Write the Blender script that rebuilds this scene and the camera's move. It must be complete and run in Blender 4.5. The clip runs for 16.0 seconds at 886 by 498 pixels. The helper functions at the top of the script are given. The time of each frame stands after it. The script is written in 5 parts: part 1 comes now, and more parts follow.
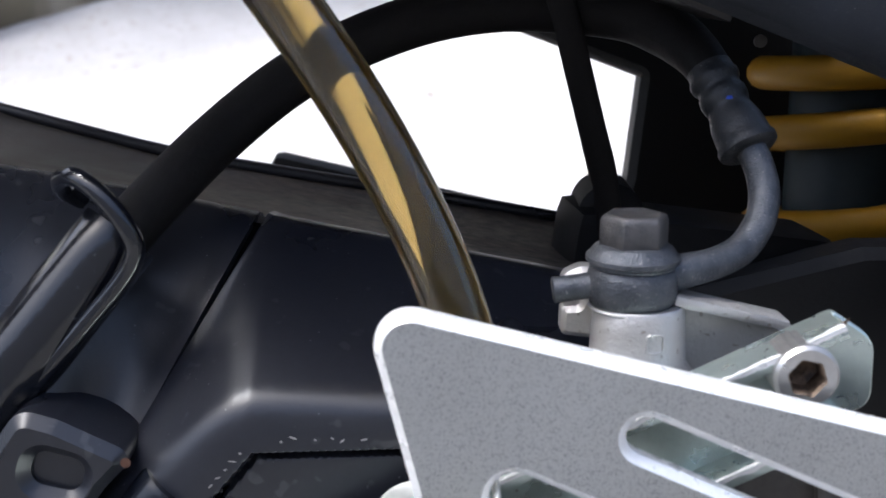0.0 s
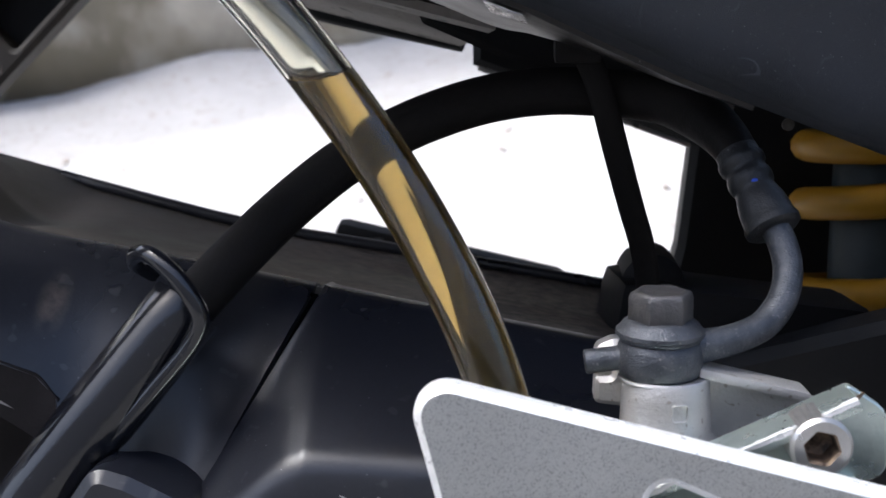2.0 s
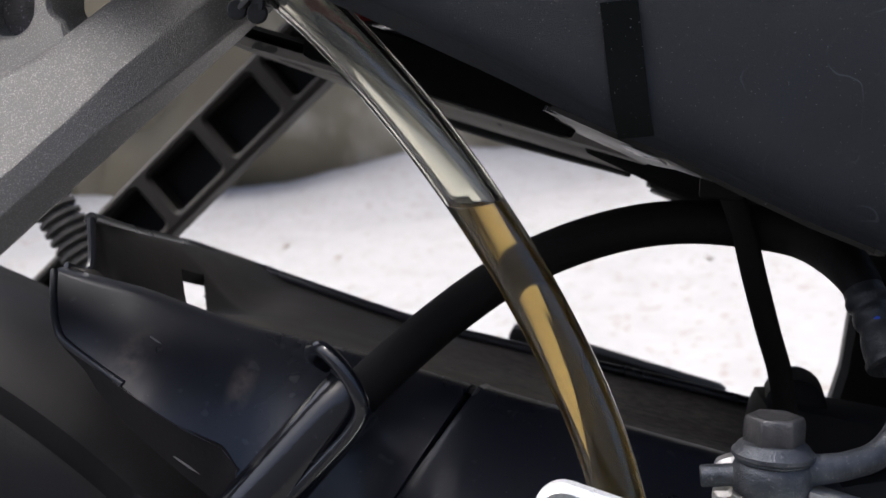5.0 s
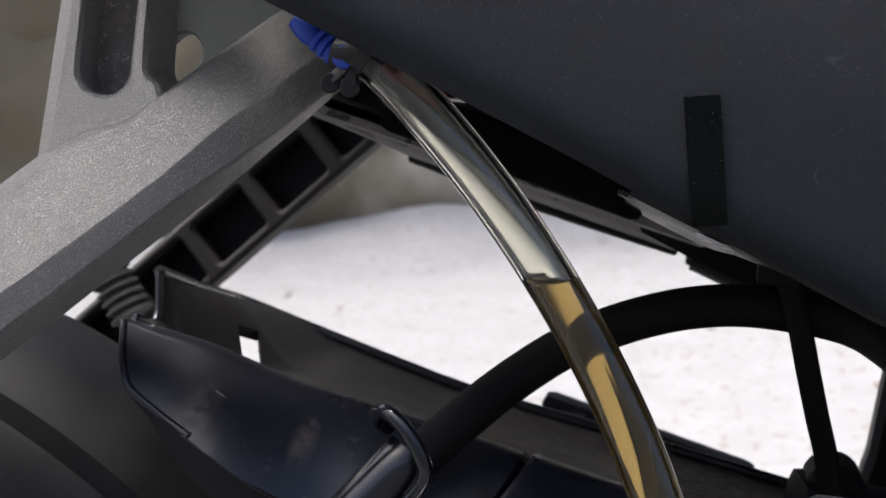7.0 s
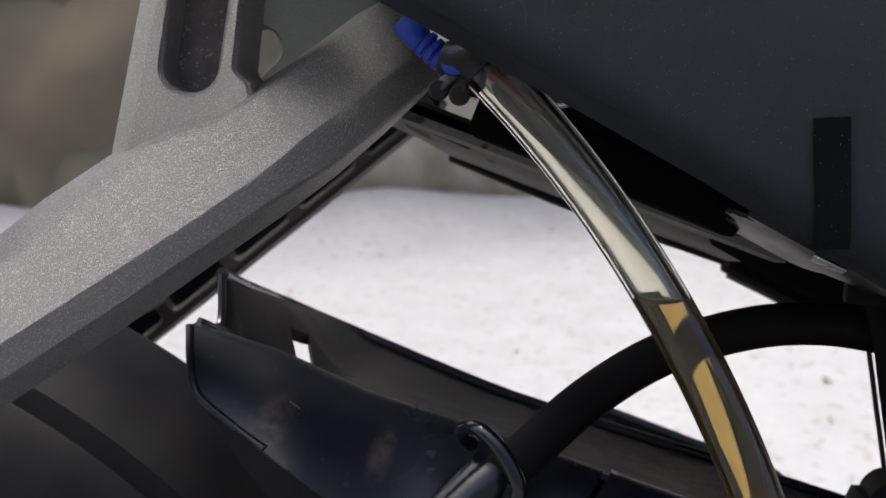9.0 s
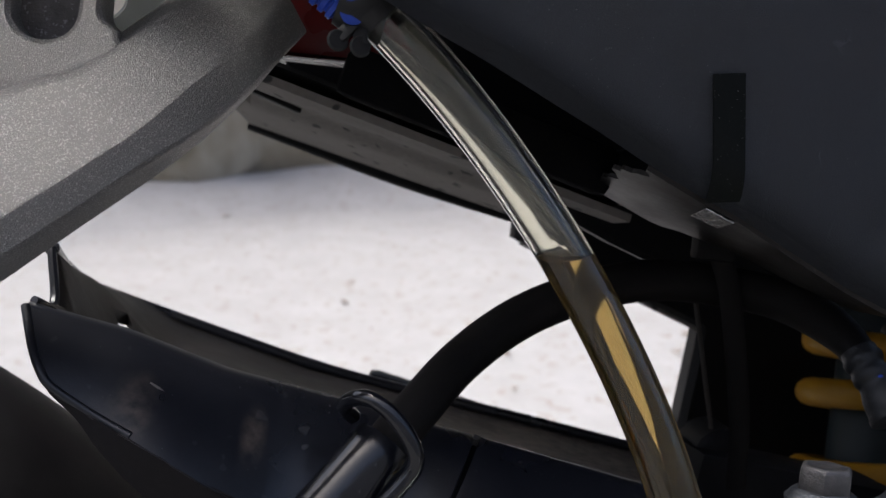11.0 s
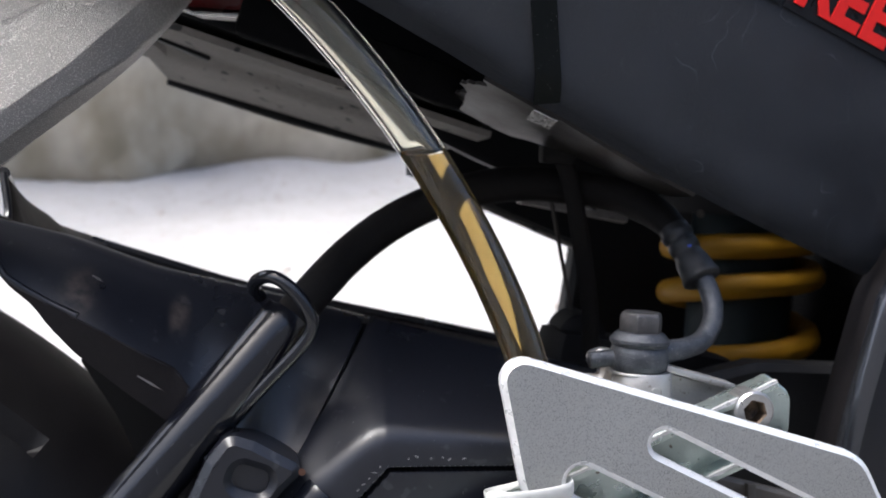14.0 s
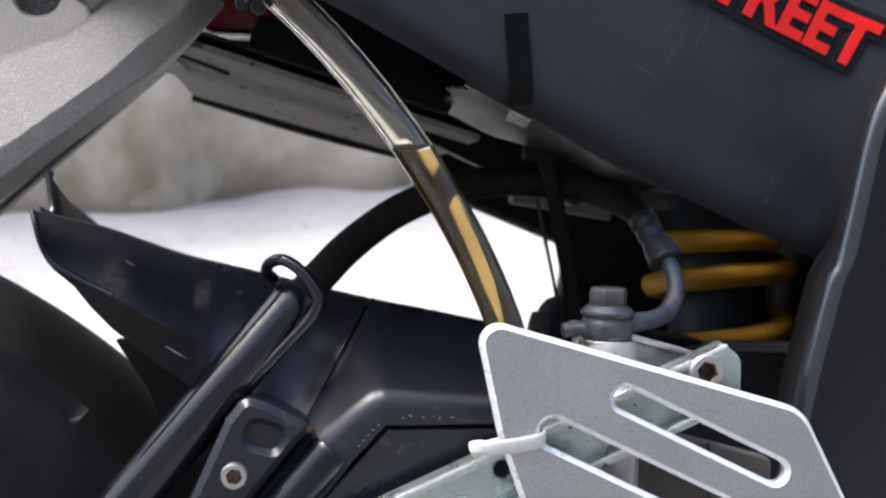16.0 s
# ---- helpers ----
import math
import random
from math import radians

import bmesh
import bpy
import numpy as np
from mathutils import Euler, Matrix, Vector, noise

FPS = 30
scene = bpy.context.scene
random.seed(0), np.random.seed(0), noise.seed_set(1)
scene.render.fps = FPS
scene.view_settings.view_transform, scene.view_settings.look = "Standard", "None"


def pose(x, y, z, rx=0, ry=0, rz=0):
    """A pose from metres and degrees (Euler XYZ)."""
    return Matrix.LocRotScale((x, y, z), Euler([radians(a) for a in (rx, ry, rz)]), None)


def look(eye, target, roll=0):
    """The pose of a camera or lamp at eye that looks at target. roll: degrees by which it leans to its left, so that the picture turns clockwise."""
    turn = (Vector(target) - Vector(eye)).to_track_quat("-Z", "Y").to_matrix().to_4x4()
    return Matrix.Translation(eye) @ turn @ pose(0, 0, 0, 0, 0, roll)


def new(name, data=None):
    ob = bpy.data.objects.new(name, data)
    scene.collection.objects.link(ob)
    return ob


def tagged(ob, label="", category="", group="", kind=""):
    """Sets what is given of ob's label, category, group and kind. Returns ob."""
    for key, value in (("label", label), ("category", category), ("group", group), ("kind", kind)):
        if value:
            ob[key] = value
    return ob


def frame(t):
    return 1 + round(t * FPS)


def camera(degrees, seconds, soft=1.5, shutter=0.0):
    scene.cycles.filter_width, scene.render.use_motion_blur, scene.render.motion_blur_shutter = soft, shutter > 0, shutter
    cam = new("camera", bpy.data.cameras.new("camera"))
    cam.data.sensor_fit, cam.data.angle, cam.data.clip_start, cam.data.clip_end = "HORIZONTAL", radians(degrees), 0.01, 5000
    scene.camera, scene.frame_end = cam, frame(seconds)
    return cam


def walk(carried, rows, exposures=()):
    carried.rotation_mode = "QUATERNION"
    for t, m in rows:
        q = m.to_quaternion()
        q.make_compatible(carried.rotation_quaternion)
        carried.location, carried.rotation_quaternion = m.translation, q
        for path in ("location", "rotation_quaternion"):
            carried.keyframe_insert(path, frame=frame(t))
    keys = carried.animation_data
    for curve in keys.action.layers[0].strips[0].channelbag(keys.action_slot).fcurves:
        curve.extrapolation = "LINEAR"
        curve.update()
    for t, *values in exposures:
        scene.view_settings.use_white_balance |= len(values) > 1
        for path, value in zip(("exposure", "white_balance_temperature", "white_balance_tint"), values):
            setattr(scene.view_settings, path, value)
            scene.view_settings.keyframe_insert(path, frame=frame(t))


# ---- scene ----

# The motorcycle leans on its side stand: all its parts are laid out upright and turned by LEAN.
LEAN = Matrix.Translation((0, 0, 0.062)) @ pose(0, 0, 0, -9) @ pose(0, 0, 0, 0, 5)

# ---- camera ----
cam = camera(40.15, 16.0)
cam.data.dof.use_dof = True
cam.data.dof.focus_distance = 0.297
cam.data.dof.aperture_fstop = 26
# seconds, place, yaw, pitch, roll
PATH = [
    (0, 0.00000, -0.33000, 0.58000, 0.000, -14.000, 0.000),
    (0.5, -0.00049, -0.33136, 0.58009, 0.332, -13.323, -0.201),
    (1, -0.00053, -0.33512, 0.58160, 0.937, -12.573, -0.039),
    (1.5, 0.00327, -0.34063, 0.58776, 2.221, -12.698, -0.400),
    (2, 0.00767, -0.34734, 0.58928, 3.624, -11.568, -0.565),
    (2.5, 0.01165, -0.35382, 0.59298, 5.205, -11.032, -0.722),
    (3, 0.01608, -0.36137, 0.59451, 6.969, -10.365, -0.654),
    (3.5, 0.01789, -0.36759, 0.59701, 8.346, -9.867, -0.333),
    (4, 0.02092, -0.37218, 0.59117, 10.145, -7.797, 0.185),
    (4.5, 0.02269, -0.37436, 0.59524, 11.716, -7.649, 0.518),
    (5, 0.02710, -0.37678, 0.59904, 13.662, -7.080, 1.284),
    (7.5, 0.00706, -0.39303, 0.60688, 13.749, -4.415, 4.852),
    (8, 0.00482, -0.39208, 0.61023, 14.450, -5.012, 5.039),
    (10.5, -0.09396, -0.38809, 0.59859, -2.861, -3.945, 6.780),
    (11, -0.09205, -0.38091, 0.59351, -5.881, -3.986, 5.814),
    (11.5, -0.07827, -0.38027, 0.58845, -6.294, -4.431, 5.133),
    (12, -0.07202, -0.38212, 0.57990, -7.257, -4.014, 4.152),
    (12.5, -0.06664, -0.39470, 0.58171, -7.113, -4.917, 3.456),
    (13, -0.06962, -0.42004, 0.57914, -7.928, -5.028, 3.182),
    (13.5, -0.07588, -0.44020, 0.57581, -8.574, -4.627, 3.223),
    (14, -0.08055, -0.45663, 0.57149, -8.686, -4.036, 3.173),
    (14.5, -0.07887, -0.47084, 0.56799, -8.157, -3.532, 3.149),
    (15, -0.07502, -0.48508, 0.56506, -7.493, -3.246, 2.901),
    (15.5, -0.07467, -0.49949, 0.56094, -7.430, -2.789, 2.680),
    (16, -0.07367, -0.51003, 0.55958, -7.218, -2.632, 2.410),
]
walk(cam, [(t, LEAN @ pose(x, y, z, 90 + p, 0, w) @ pose(0, 0, 0, 0, 0, r)) for t, x, y, z, w, p, r in PATH],
     exposures=[(0.0, 1.21, 5800, 9), (3.0, 0.97, 5950, 9), (5.0, 0.68, 6050, 10), (8.0, 0.60, 6050, 10), (10.5, 0.42, 6100, 10), (12.0, 0.48, 6100, 10), (13.0, 0.76, 6050, 9), (14.5, 1.13, 6000, 9), (16.0, 1.22, 6000, 9)])

# ---- light ----
world = bpy.data.worlds.new("world")
scene.world = world
world.use_nodes = True
wn = world.node_tree
sky = wn.nodes.new("ShaderNodeTexSky")
sky.sky_type = "NISHITA"
sky.sun_disc = False
sky.sun_elevation = radians(66.5)
sky.sun_rotation = radians(282)
sky.air_density = 1.0
sky.dust_density = 7.0
sky.ozone_density = 1.0
wn.nodes["Background"].inputs["Strength"].default_value = 0.15
wn.links.new(sky.outputs["Color"], wn.nodes["Background"].inputs["Color"])
sun_data = bpy.data.lights.new("sun", "SUN")
sun_data.energy = 2.0
sun_data.angle = radians(22)
sun_data.color = (1.0, 0.97, 0.92)
sun = new("sun", sun_data)
sun.matrix_world = look((-1.7, 0.35, 4.0), (0, 0, 0))


# ---- materials ----
def material(name, base, rough=0.5, metal=0.0, tint=None, spread=0.5, coarse=12.0, fine=400.0, bump=0.1, bump_scale=900.0,
             speck=None, speck_scale=700.0, speck_cut=0.7, rough_var=0.12, scratch=None, coat=0.0, spec=0.5, dots=0.0, dot_cut=0.35):
    """Two scales of colour variation, grain relief, uneven gloss, and specks or worn marks where given."""
    m = bpy.data.materials.new(name)
    m.use_nodes = True
    nt = m.node_tree
    b = nt.nodes["Principled BSDF"]
    co = nt.nodes.new("ShaderNodeTexCoord")

    def noise_node(scale, detail=4.0, rough_=0.6):
        n = nt.nodes.new("ShaderNodeTexNoise")
        n.inputs["Scale"].default_value, n.inputs["Detail"].default_value, n.inputs["Roughness"].default_value = scale, detail, rough_
        nt.links.new(co.outputs["Object"], n.inputs["Vector"])
        return n.outputs["Fac"]

    def ramp(fac, lo, hi):
        r = nt.nodes.new("ShaderNodeMapRange")
        r.inputs["From Min"].default_value, r.inputs["From Max"].default_value = lo, hi
        nt.links.new(fac, r.inputs["Value"])
        return r.outputs["Result"]

    def mix(fac, a, c):
        x = nt.nodes.new("ShaderNodeMix")
        x.data_type = "RGBA"
        nt.links.new(fac, x.inputs["Factor"])
        for sock, v in (("A", a), ("B", c)):
            s = [i for i in x.inputs if i.name == sock and i.type == "RGBA"][0]
            if isinstance(v, tuple):
                s.default_value = (*v, 1)
            else:
                nt.links.new(v, s)
        return [o for o in x.outputs if o.type == "RGBA"][0]

    tint = tint or tuple(min(1, v * 1.6 + 0.004) for v in base)
    large = ramp(noise_node(coarse), 0.5 - spread / 2, 0.5 + spread / 2)
    colour = mix(large, base, tint)
    small = ramp(noise_node(fine, 2.0), 0.25, 0.75)
    dark = tuple(v * 0.7 for v in base)
    f = nt.nodes.new("ShaderNodeMath")
    f.operation = "MULTIPLY"
    f.inputs[1].default_value = 0.35
    nt.links.new(small, f.inputs[0])
    colour = mix(f.outputs[0], colour, dark)
    if speck:
        spots = ramp(noise_node(speck_scale, 1.0), speck_cut, speck_cut + 0.05)
        colour = mix(spots, colour, speck)
    if dots:
        vo = nt.nodes.new("ShaderNodeTexVoronoi")
        vo.inputs["Scale"].default_value = dots
        nt.links.new(co.outputs["Object"], vo.inputs["Vector"])
        near = ramp(vo.outputs["Distance"], 0.14, 0.06)
        sep = nt.nodes.new("ShaderNodeSeparateColor")
        nt.links.new(vo.outputs["Color"], sep.inputs[0])
        chance = ramp(sep.outputs[0], dot_cut, 1.1)
        both = nt.nodes.new("ShaderNodeMath")
        both.operation = "MULTIPLY"
        nt.links.new(near, both.inputs[0])
        nt.links.new(chance, both.inputs[1])
        colour = mix(both.outputs[0], colour, (0.30, 0.29, 0.29))
    if scratch:
        w = nt.nodes.new("ShaderNodeTexWave")
        w.inputs["Scale"].default_value, w.inputs["Distortion"].default_value = 14.0, 26.0
        w.inputs["Detail"].default_value, w.inputs["Detail Scale"].default_value = 3.0, 1.6
        nt.links.new(co.outputs["Object"], w.inputs["Vector"])
        line = ramp(w.outputs["Fac"], 0.994, 1.0)
        gate = ramp(noise_node(30.0), 0.55, 0.65)
        g = nt.nodes.new("ShaderNodeMath")
        g.operation = "MULTIPLY"
        nt.links.new(line, g.inputs[0])
        nt.links.new(gate, g.inputs[1])
        colour = mix(g.outputs[0], colour, scratch)
    nt.links.new(colour, b.inputs["Base Color"])
    r = nt.nodes.new("ShaderNodeMapRange")
    r.inputs["To Min"].default_value, r.inputs["To Max"].default_value = max(0.03, rough - rough_var), min(1, rough + rough_var)
    nt.links.new(large, r.inputs["Value"])
    nt.links.new(r.outputs["Result"], b.inputs["Roughness"])
    b.inputs["Metallic"].default_value = metal
    b.inputs["Coat Weight"].default_value = coat
    b.inputs["Specular IOR Level"].default_value = spec
    if bump:
        bp = nt.nodes.new("ShaderNodeBump")
        bp.inputs["Strength"].default_value, bp.inputs["Distance"].default_value = bump, 0.001
        nt.links.new(noise_node(bump_scale, 3.0), bp.inputs["Height"])
        nt.links.new(bp.outputs["Normal"], b.inputs["Normal"])
    return m


def smudged(base, marks):
    """A copy of a material with dried brown mud smudges: ((x, z), width, height) in the part's own metres."""
    m = base.copy()
    m.name = base.name + "_muddy"
    nt = m.node_tree
    b = nt.nodes["Principled BSDF"]
    co = nt.nodes.new("ShaderNodeTexCoord")
    n = nt.nodes.new("ShaderNodeTexNoise")
    n.inputs["Scale"].default_value, n.inputs["Detail"].default_value = 260.0, 6.0
    nt.links.new(co.outputs["Object"], n.inputs["Vector"])
    total = None
    for (x, z), w, h in marks:
        mp = nt.nodes.new("ShaderNodeMapping")
        mp.inputs["Location"].default_value = (-x / w, 0, -z / h)
        mp.inputs["Scale"].default_value = (1 / w, 0, 1 / h)
        nt.links.new(co.outputs["Object"], mp.inputs["Vector"])
        ln = nt.nodes.new("ShaderNodeVectorMath")
        ln.operation = "LENGTH"
        nt.links.new(mp.outputs[0], ln.inputs[0])
        r = nt.nodes.new("ShaderNodeMapRange")
        r.inputs["From Min"].default_value, r.inputs["From Max"].default_value = 1.0, 0.2
        nt.links.new(ln.outputs["Value"], r.inputs["Value"])
        if total is None:
            total = r.outputs["Result"]
        else:
            a = nt.nodes.new("ShaderNodeMath")
            a.operation = "MAXIMUM"
            nt.links.new(total, a.inputs[0])
            nt.links.new(r.outputs["Result"], a.inputs[1])
            total = a.outputs[0]
    g = nt.nodes.new("ShaderNodeMapRange")
    g.inputs["From Min"].default_value, g.inputs["From Max"].default_value, g.inputs["To Max"].default_value = 0.34, 0.70, 0.55
    nt.links.new(n.outputs["Fac"], g.inputs["Value"])
    f = nt.nodes.new("ShaderNodeMath")
    f.operation = "MULTIPLY"
    nt.links.new(g.outputs["Result"], f.inputs[0])
    nt.links.new(total, f.inputs[1])
    x = nt.nodes.new("ShaderNodeMix")
    x.data_type = "RGBA"
    nt.links.new(f.outputs[0], x.inputs["Factor"])
    a, c = (i for i in x.inputs if i.type == "RGBA")
    nt.links.new(b.inputs["Base Color"].links[0].from_socket, a)
    c.default_value = (0.20, 0.16, 0.13, 1)
    nt.links.new([o for o in x.outputs if o.type == "RGBA"][0], b.inputs["Base Color"])
    return m


M_PLATE = material("brushed_aluminium", (0.41, 0.418, 0.412), 0.40, 0.7, tint=(0.47, 0.478, 0.470), coarse=25, bump=0.38, bump_scale=3800, fine=3400, speck=(0.27, 0.275, 0.27), speck_scale=3300, speck_cut=0.57)
M_EDGE = material("machined_aluminium", (0.93, 0.93, 0.93), 0.33, 0.35, tint=(0.84, 0.84, 0.84), coarse=200, bump=0.05, bump_scale=2500)
M_CAST = material("cast_aluminium", (0.39, 0.38, 0.362), 0.45, 0.55, tint=(0.48, 0.465, 0.44), coarse=20, bump=1.9, bump_scale=2900, fine=2300, speck=(0.70, 0.685, 0.66), speck_scale=2700, speck_cut=0.585)
M_DIECAST = material("die_cast_alloy", (0.62, 0.61, 0.60), 0.38, 0.6, tint=(0.47, 0.45, 0.425), coarse=60, bump=0.25, bump_scale=1200, speck=(0.34, 0.31, 0.28), speck_scale=600, speck_cut=0.66)
M_ZINC = material("zinc_plated_steel", (0.68, 0.76, 0.715), 0.30, 0.85, tint=(0.54, 0.62, 0.58), coarse=90, bump=0.14, bump_scale=500, speck=(0.20, 0.175, 0.14), speck_scale=260, speck_cut=0.73, scratch=(0.24, 0.20, 0.16))
M_STEEL = material("darkened_steel", (0.048, 0.053, 0.064), 0.42, 0.6, tint=(0.130, 0.136, 0.150), coarse=240, spread=0.45, bump=0.35, bump_scale=1800, speck=(0.19, 0.19, 0.195), speck_scale=1500, speck_cut=0.66)
M_COLLAR = material("black_crimped_collar", (0.014, 0.0155, 0.018), 0.42, 0.3, tint=(0.028, 0.030, 0.034), coarse=150, bump=0.25, bump_scale=1500, speck=(0.09, 0.09, 0.09), speck_scale=1300, speck_cut=0.70)
M_BOLT = material("weathered_bolt_steel", (0.070, 0.070, 0.075), 0.40, 0.6, tint=(0.14, 0.132, 0.13), coarse=170, spread=0.45, bump=0.35, bump_scale=1500, speck=(0.26, 0.16, 0.10), speck_scale=420, speck_cut=0.67)
M_SCREW = material("bright_screw_steel", (0.62, 0.61, 0.59), 0.34, 0.85, tint=(0.42, 0.41, 0.40), coarse=160, bump=0.15, bump_scale=1200)
M_RUST = material("rusty_socket", (0.035, 0.024, 0.018), 0.6, 0.4, tint=(0.36, 0.26, 0.18), coarse=320, spread=0.3)
M_PLASTIC = material("black_moulded_plastic", (0.0095, 0.0106, 0.0155), 0.30, 0.0, tint=(0.0195, 0.0210, 0.0285), coarse=22, spread=0.5, bump=0.05, bump_scale=1300, dots=620, dot_cut=0.86, spec=0.58, speck=(0.036, 0.037, 0.042), speck_scale=210, speck_cut=0.70, rough_var=0.08)
M_PANEL = material("dusty_black_body_panel", (0.0070, 0.0090, 0.0142), 0.40, 0.0, tint=(0.0180, 0.0222, 0.0318), coarse=42, spread=0.42, bump=0.65, bump_scale=3800, fine=2600, dots=1250, dot_cut=0.12, spec=0.42, scratch=(0.062, 0.068, 0.078))
M_UNDER = material("dusty_underside", (0.17, 0.158, 0.148), 0.8, 0.0, tint=(0.29, 0.27, 0.255), coarse=30, bump=0.3, bump_scale=500, speck=(0.06, 0.06, 0.06), speck_scale=120, speck_cut=0.66)
M_DUSTDECK = material("dusty_fender_deck", (0.0095, 0.0092, 0.0098), 0.55, 0.0, tint=(0.034, 0.029, 0.026), coarse=22, spread=0.35, bump=0.2, spec=0.35)
M_RUBBER = material("black_rubber", (0.0060, 0.0060, 0.0068), 0.55, 0.0, tint=(0.0105, 0.0105, 0.0115), coarse=60, bump=0.15, bump_scale=900, speck=(0.03, 0.03, 0.03), speck_scale=1400, speck_cut=0.77)
M_HOSE = material("worn_hose_rubber", (0.0075, 0.0068, 0.0068), 0.68, 0.0, tint=(0.0125, 0.0110, 0.0106), coarse=50, bump=0.15, bump_scale=900, spec=0.18)
M_PAINT = material("black_painted_steel", (0.0050, 0.0058, 0.0092), 0.17, 0.0, tint=(0.0090, 0.0100, 0.0145), coarse=40, bump=0.05, bump_scale=700, speck=(0.05, 0.05, 0.052), speck_scale=900, speck_cut=0.73, spec=0.65, rough_var=0.05)
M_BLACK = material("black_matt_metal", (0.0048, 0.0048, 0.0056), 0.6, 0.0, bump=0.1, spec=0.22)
M_YELLOW = material("yellow_spring_paint", (0.39, 0.205, 0.009), 0.5, 0.0, tint=(0.30, 0.15, 0.008), coarse=40, bump=0.1, spec=0.3)
M_TEAL = material("dark_teal_damper", (0.013, 0.021, 0.025), 0.5, 0.0, bump=0.05, spec=0.3)
M_RED = material("red_sticker", (0.86, 0.022, 0.018), 0.45, 0.0, tint=(0.76, 0.018, 0.015), coarse=60, bump=0.03, spec=0.2)
M_TAPE = material("black_tape", (0.0020, 0.0030, 0.0028), 0.6, 0.0, bump=0.06, bump_scale=1500, dots=1050, spec=0.12)
M_FOIL = material("scuffed_tape_end", (0.62, 0.61, 0.59), 0.30, 0.4, tint=(0.07, 0.07, 0.07), coarse=420, spread=0.25, bump=0.5, bump_scale=900)
M_BLUE = material("blue_rubber", (0.012, 0.045, 0.34), 0.45, 0.0, bump=0.1)
M_NYLON = material("white_nylon", (0.74, 0.74, 0.70), 0.45, 0.0, tint=(0.66, 0.66, 0.62), coarse=120, bump=0.06)
M_TYRE = material("tyre_rubber", (0.0048, 0.0044, 0.0054), 0.50, 0.0, tint=(0.0105, 0.0098, 0.0108), coarse=40, bump=0.10, bump_scale=1600, spec=0.22)
M_GLOSS = material("glossy_black_plastic", (0.0050, 0.0062, 0.0100), 0.20, 0.0, tint=(0.0085, 0.0102, 0.0155), coarse=12, bump=0.03, bump_scale=900, rough_var=0.05, spec=0.42)
M_RIM = material("polished_rim_plastic", (0.010, 0.0115, 0.016), 0.24, 0.0, tint=(0.014, 0.016, 0.022), coarse=12, bump=0.02, bump_scale=900, rough_var=0.04, spec=1.0, coat=1.0)
M_UNSEEN_WALL = material("grey_rendered_wall", (0.33, 0.325, 0.32), 0.85, 0.0, tint=(0.40, 0.395, 0.385), coarse=1.5, fine=20, bump=0.2, bump_scale=40)
M_LITTER = material("dry_leaves", (0.30, 0.22, 0.15), 0.8, 0.0, tint=(0.52, 0.45, 0.36), coarse=9, bump=0.2)
M_TORN = material("torn_pale_plastic", (0.42, 0.41, 0.40), 0.6, 0.0, tint=(0.22, 0.21, 0.20), coarse=120, spread=0.4, bump=0.2)
M_GUSSET = material("grey_gusset_paint", (0.30, 0.32, 0.305), 0.6, 0.0, tint=(0.22, 0.235, 0.225), coarse=40, bump=0.2, spec=0.3)
M_LIP = material("dusty_brown_panel_lip", (0.0095, 0.0084, 0.0080), 0.44, 0.0, tint=(0.030, 0.0265, 0.0245), coarse=60, bump=0.1, bump_scale=600, dots=500, spec=0.27, rough_var=0.10)
M_GRIME = material("grimy_casting", (0.13, 0.12, 0.11), 0.6, 0.3, tint=(0.25, 0.23, 0.215), coarse=140, spread=0.4, bump=0.8, bump_scale=1500, speck=(0.36, 0.34, 0.33), speck_scale=900, speck_cut=0.64)
M_LEVER = material("dusty_brown_lever", (0.10, 0.088, 0.078), 0.6, 0.3, tint=(0.17, 0.155, 0.14), coarse=60, bump=0.3, bump_scale=700)
M_PEG = material("dusty_grey_rubber", (0.09, 0.085, 0.08), 0.7, 0.0, tint=(0.17, 0.16, 0.15), coarse=80, bump=0.2)
M_MATT = material("matt_black_foam", (0.0045, 0.0045, 0.0050), 0.95, 0.0, bump=0.2, bump_scale=1200, spec=0.04)
M_ORANGE = material("orange_rust", (0.10, 0.040, 0.020), 0.8, 0.0, tint=(0.05, 0.022, 0.014), coarse=600, bump=0.4)
M_RETURN = material("dusty_black_return", (0.0130, 0.0118, 0.0130), 0.72, 0.0, tint=(0.022, 0.0195, 0.0205), coarse=40, bump=0.2, spec=0.16)
M_LENS = material("dark_red_lens", (0.10, 0.006, 0.006), 0.25, 0.0, bump=0.02)
M_BROWN = material("dusty_brown_steel", (0.030, 0.026, 0.022), 0.7, 0.0, tint=(0.06, 0.052, 0.045), coarse=30, bump=0.2)


def glass(name, colour, ior, rough=0.0):
    m = bpy.data.materials.new(name)
    m.use_nodes = True
    nt = m.node_tree
    b = nt.nodes["Principled BSDF"]
    b.inputs["Base Color"].default_value = (*colour, 1)
    b.inputs["Transmission Weight"].default_value = 1
    b.inputs["Roughness"].default_value = rough
    b.inputs["IOR"].default_value = ior
    b.inputs["Coat Weight"].default_value = 0.7
    b.inputs["Coat Roughness"].default_value = 0.04
    return m


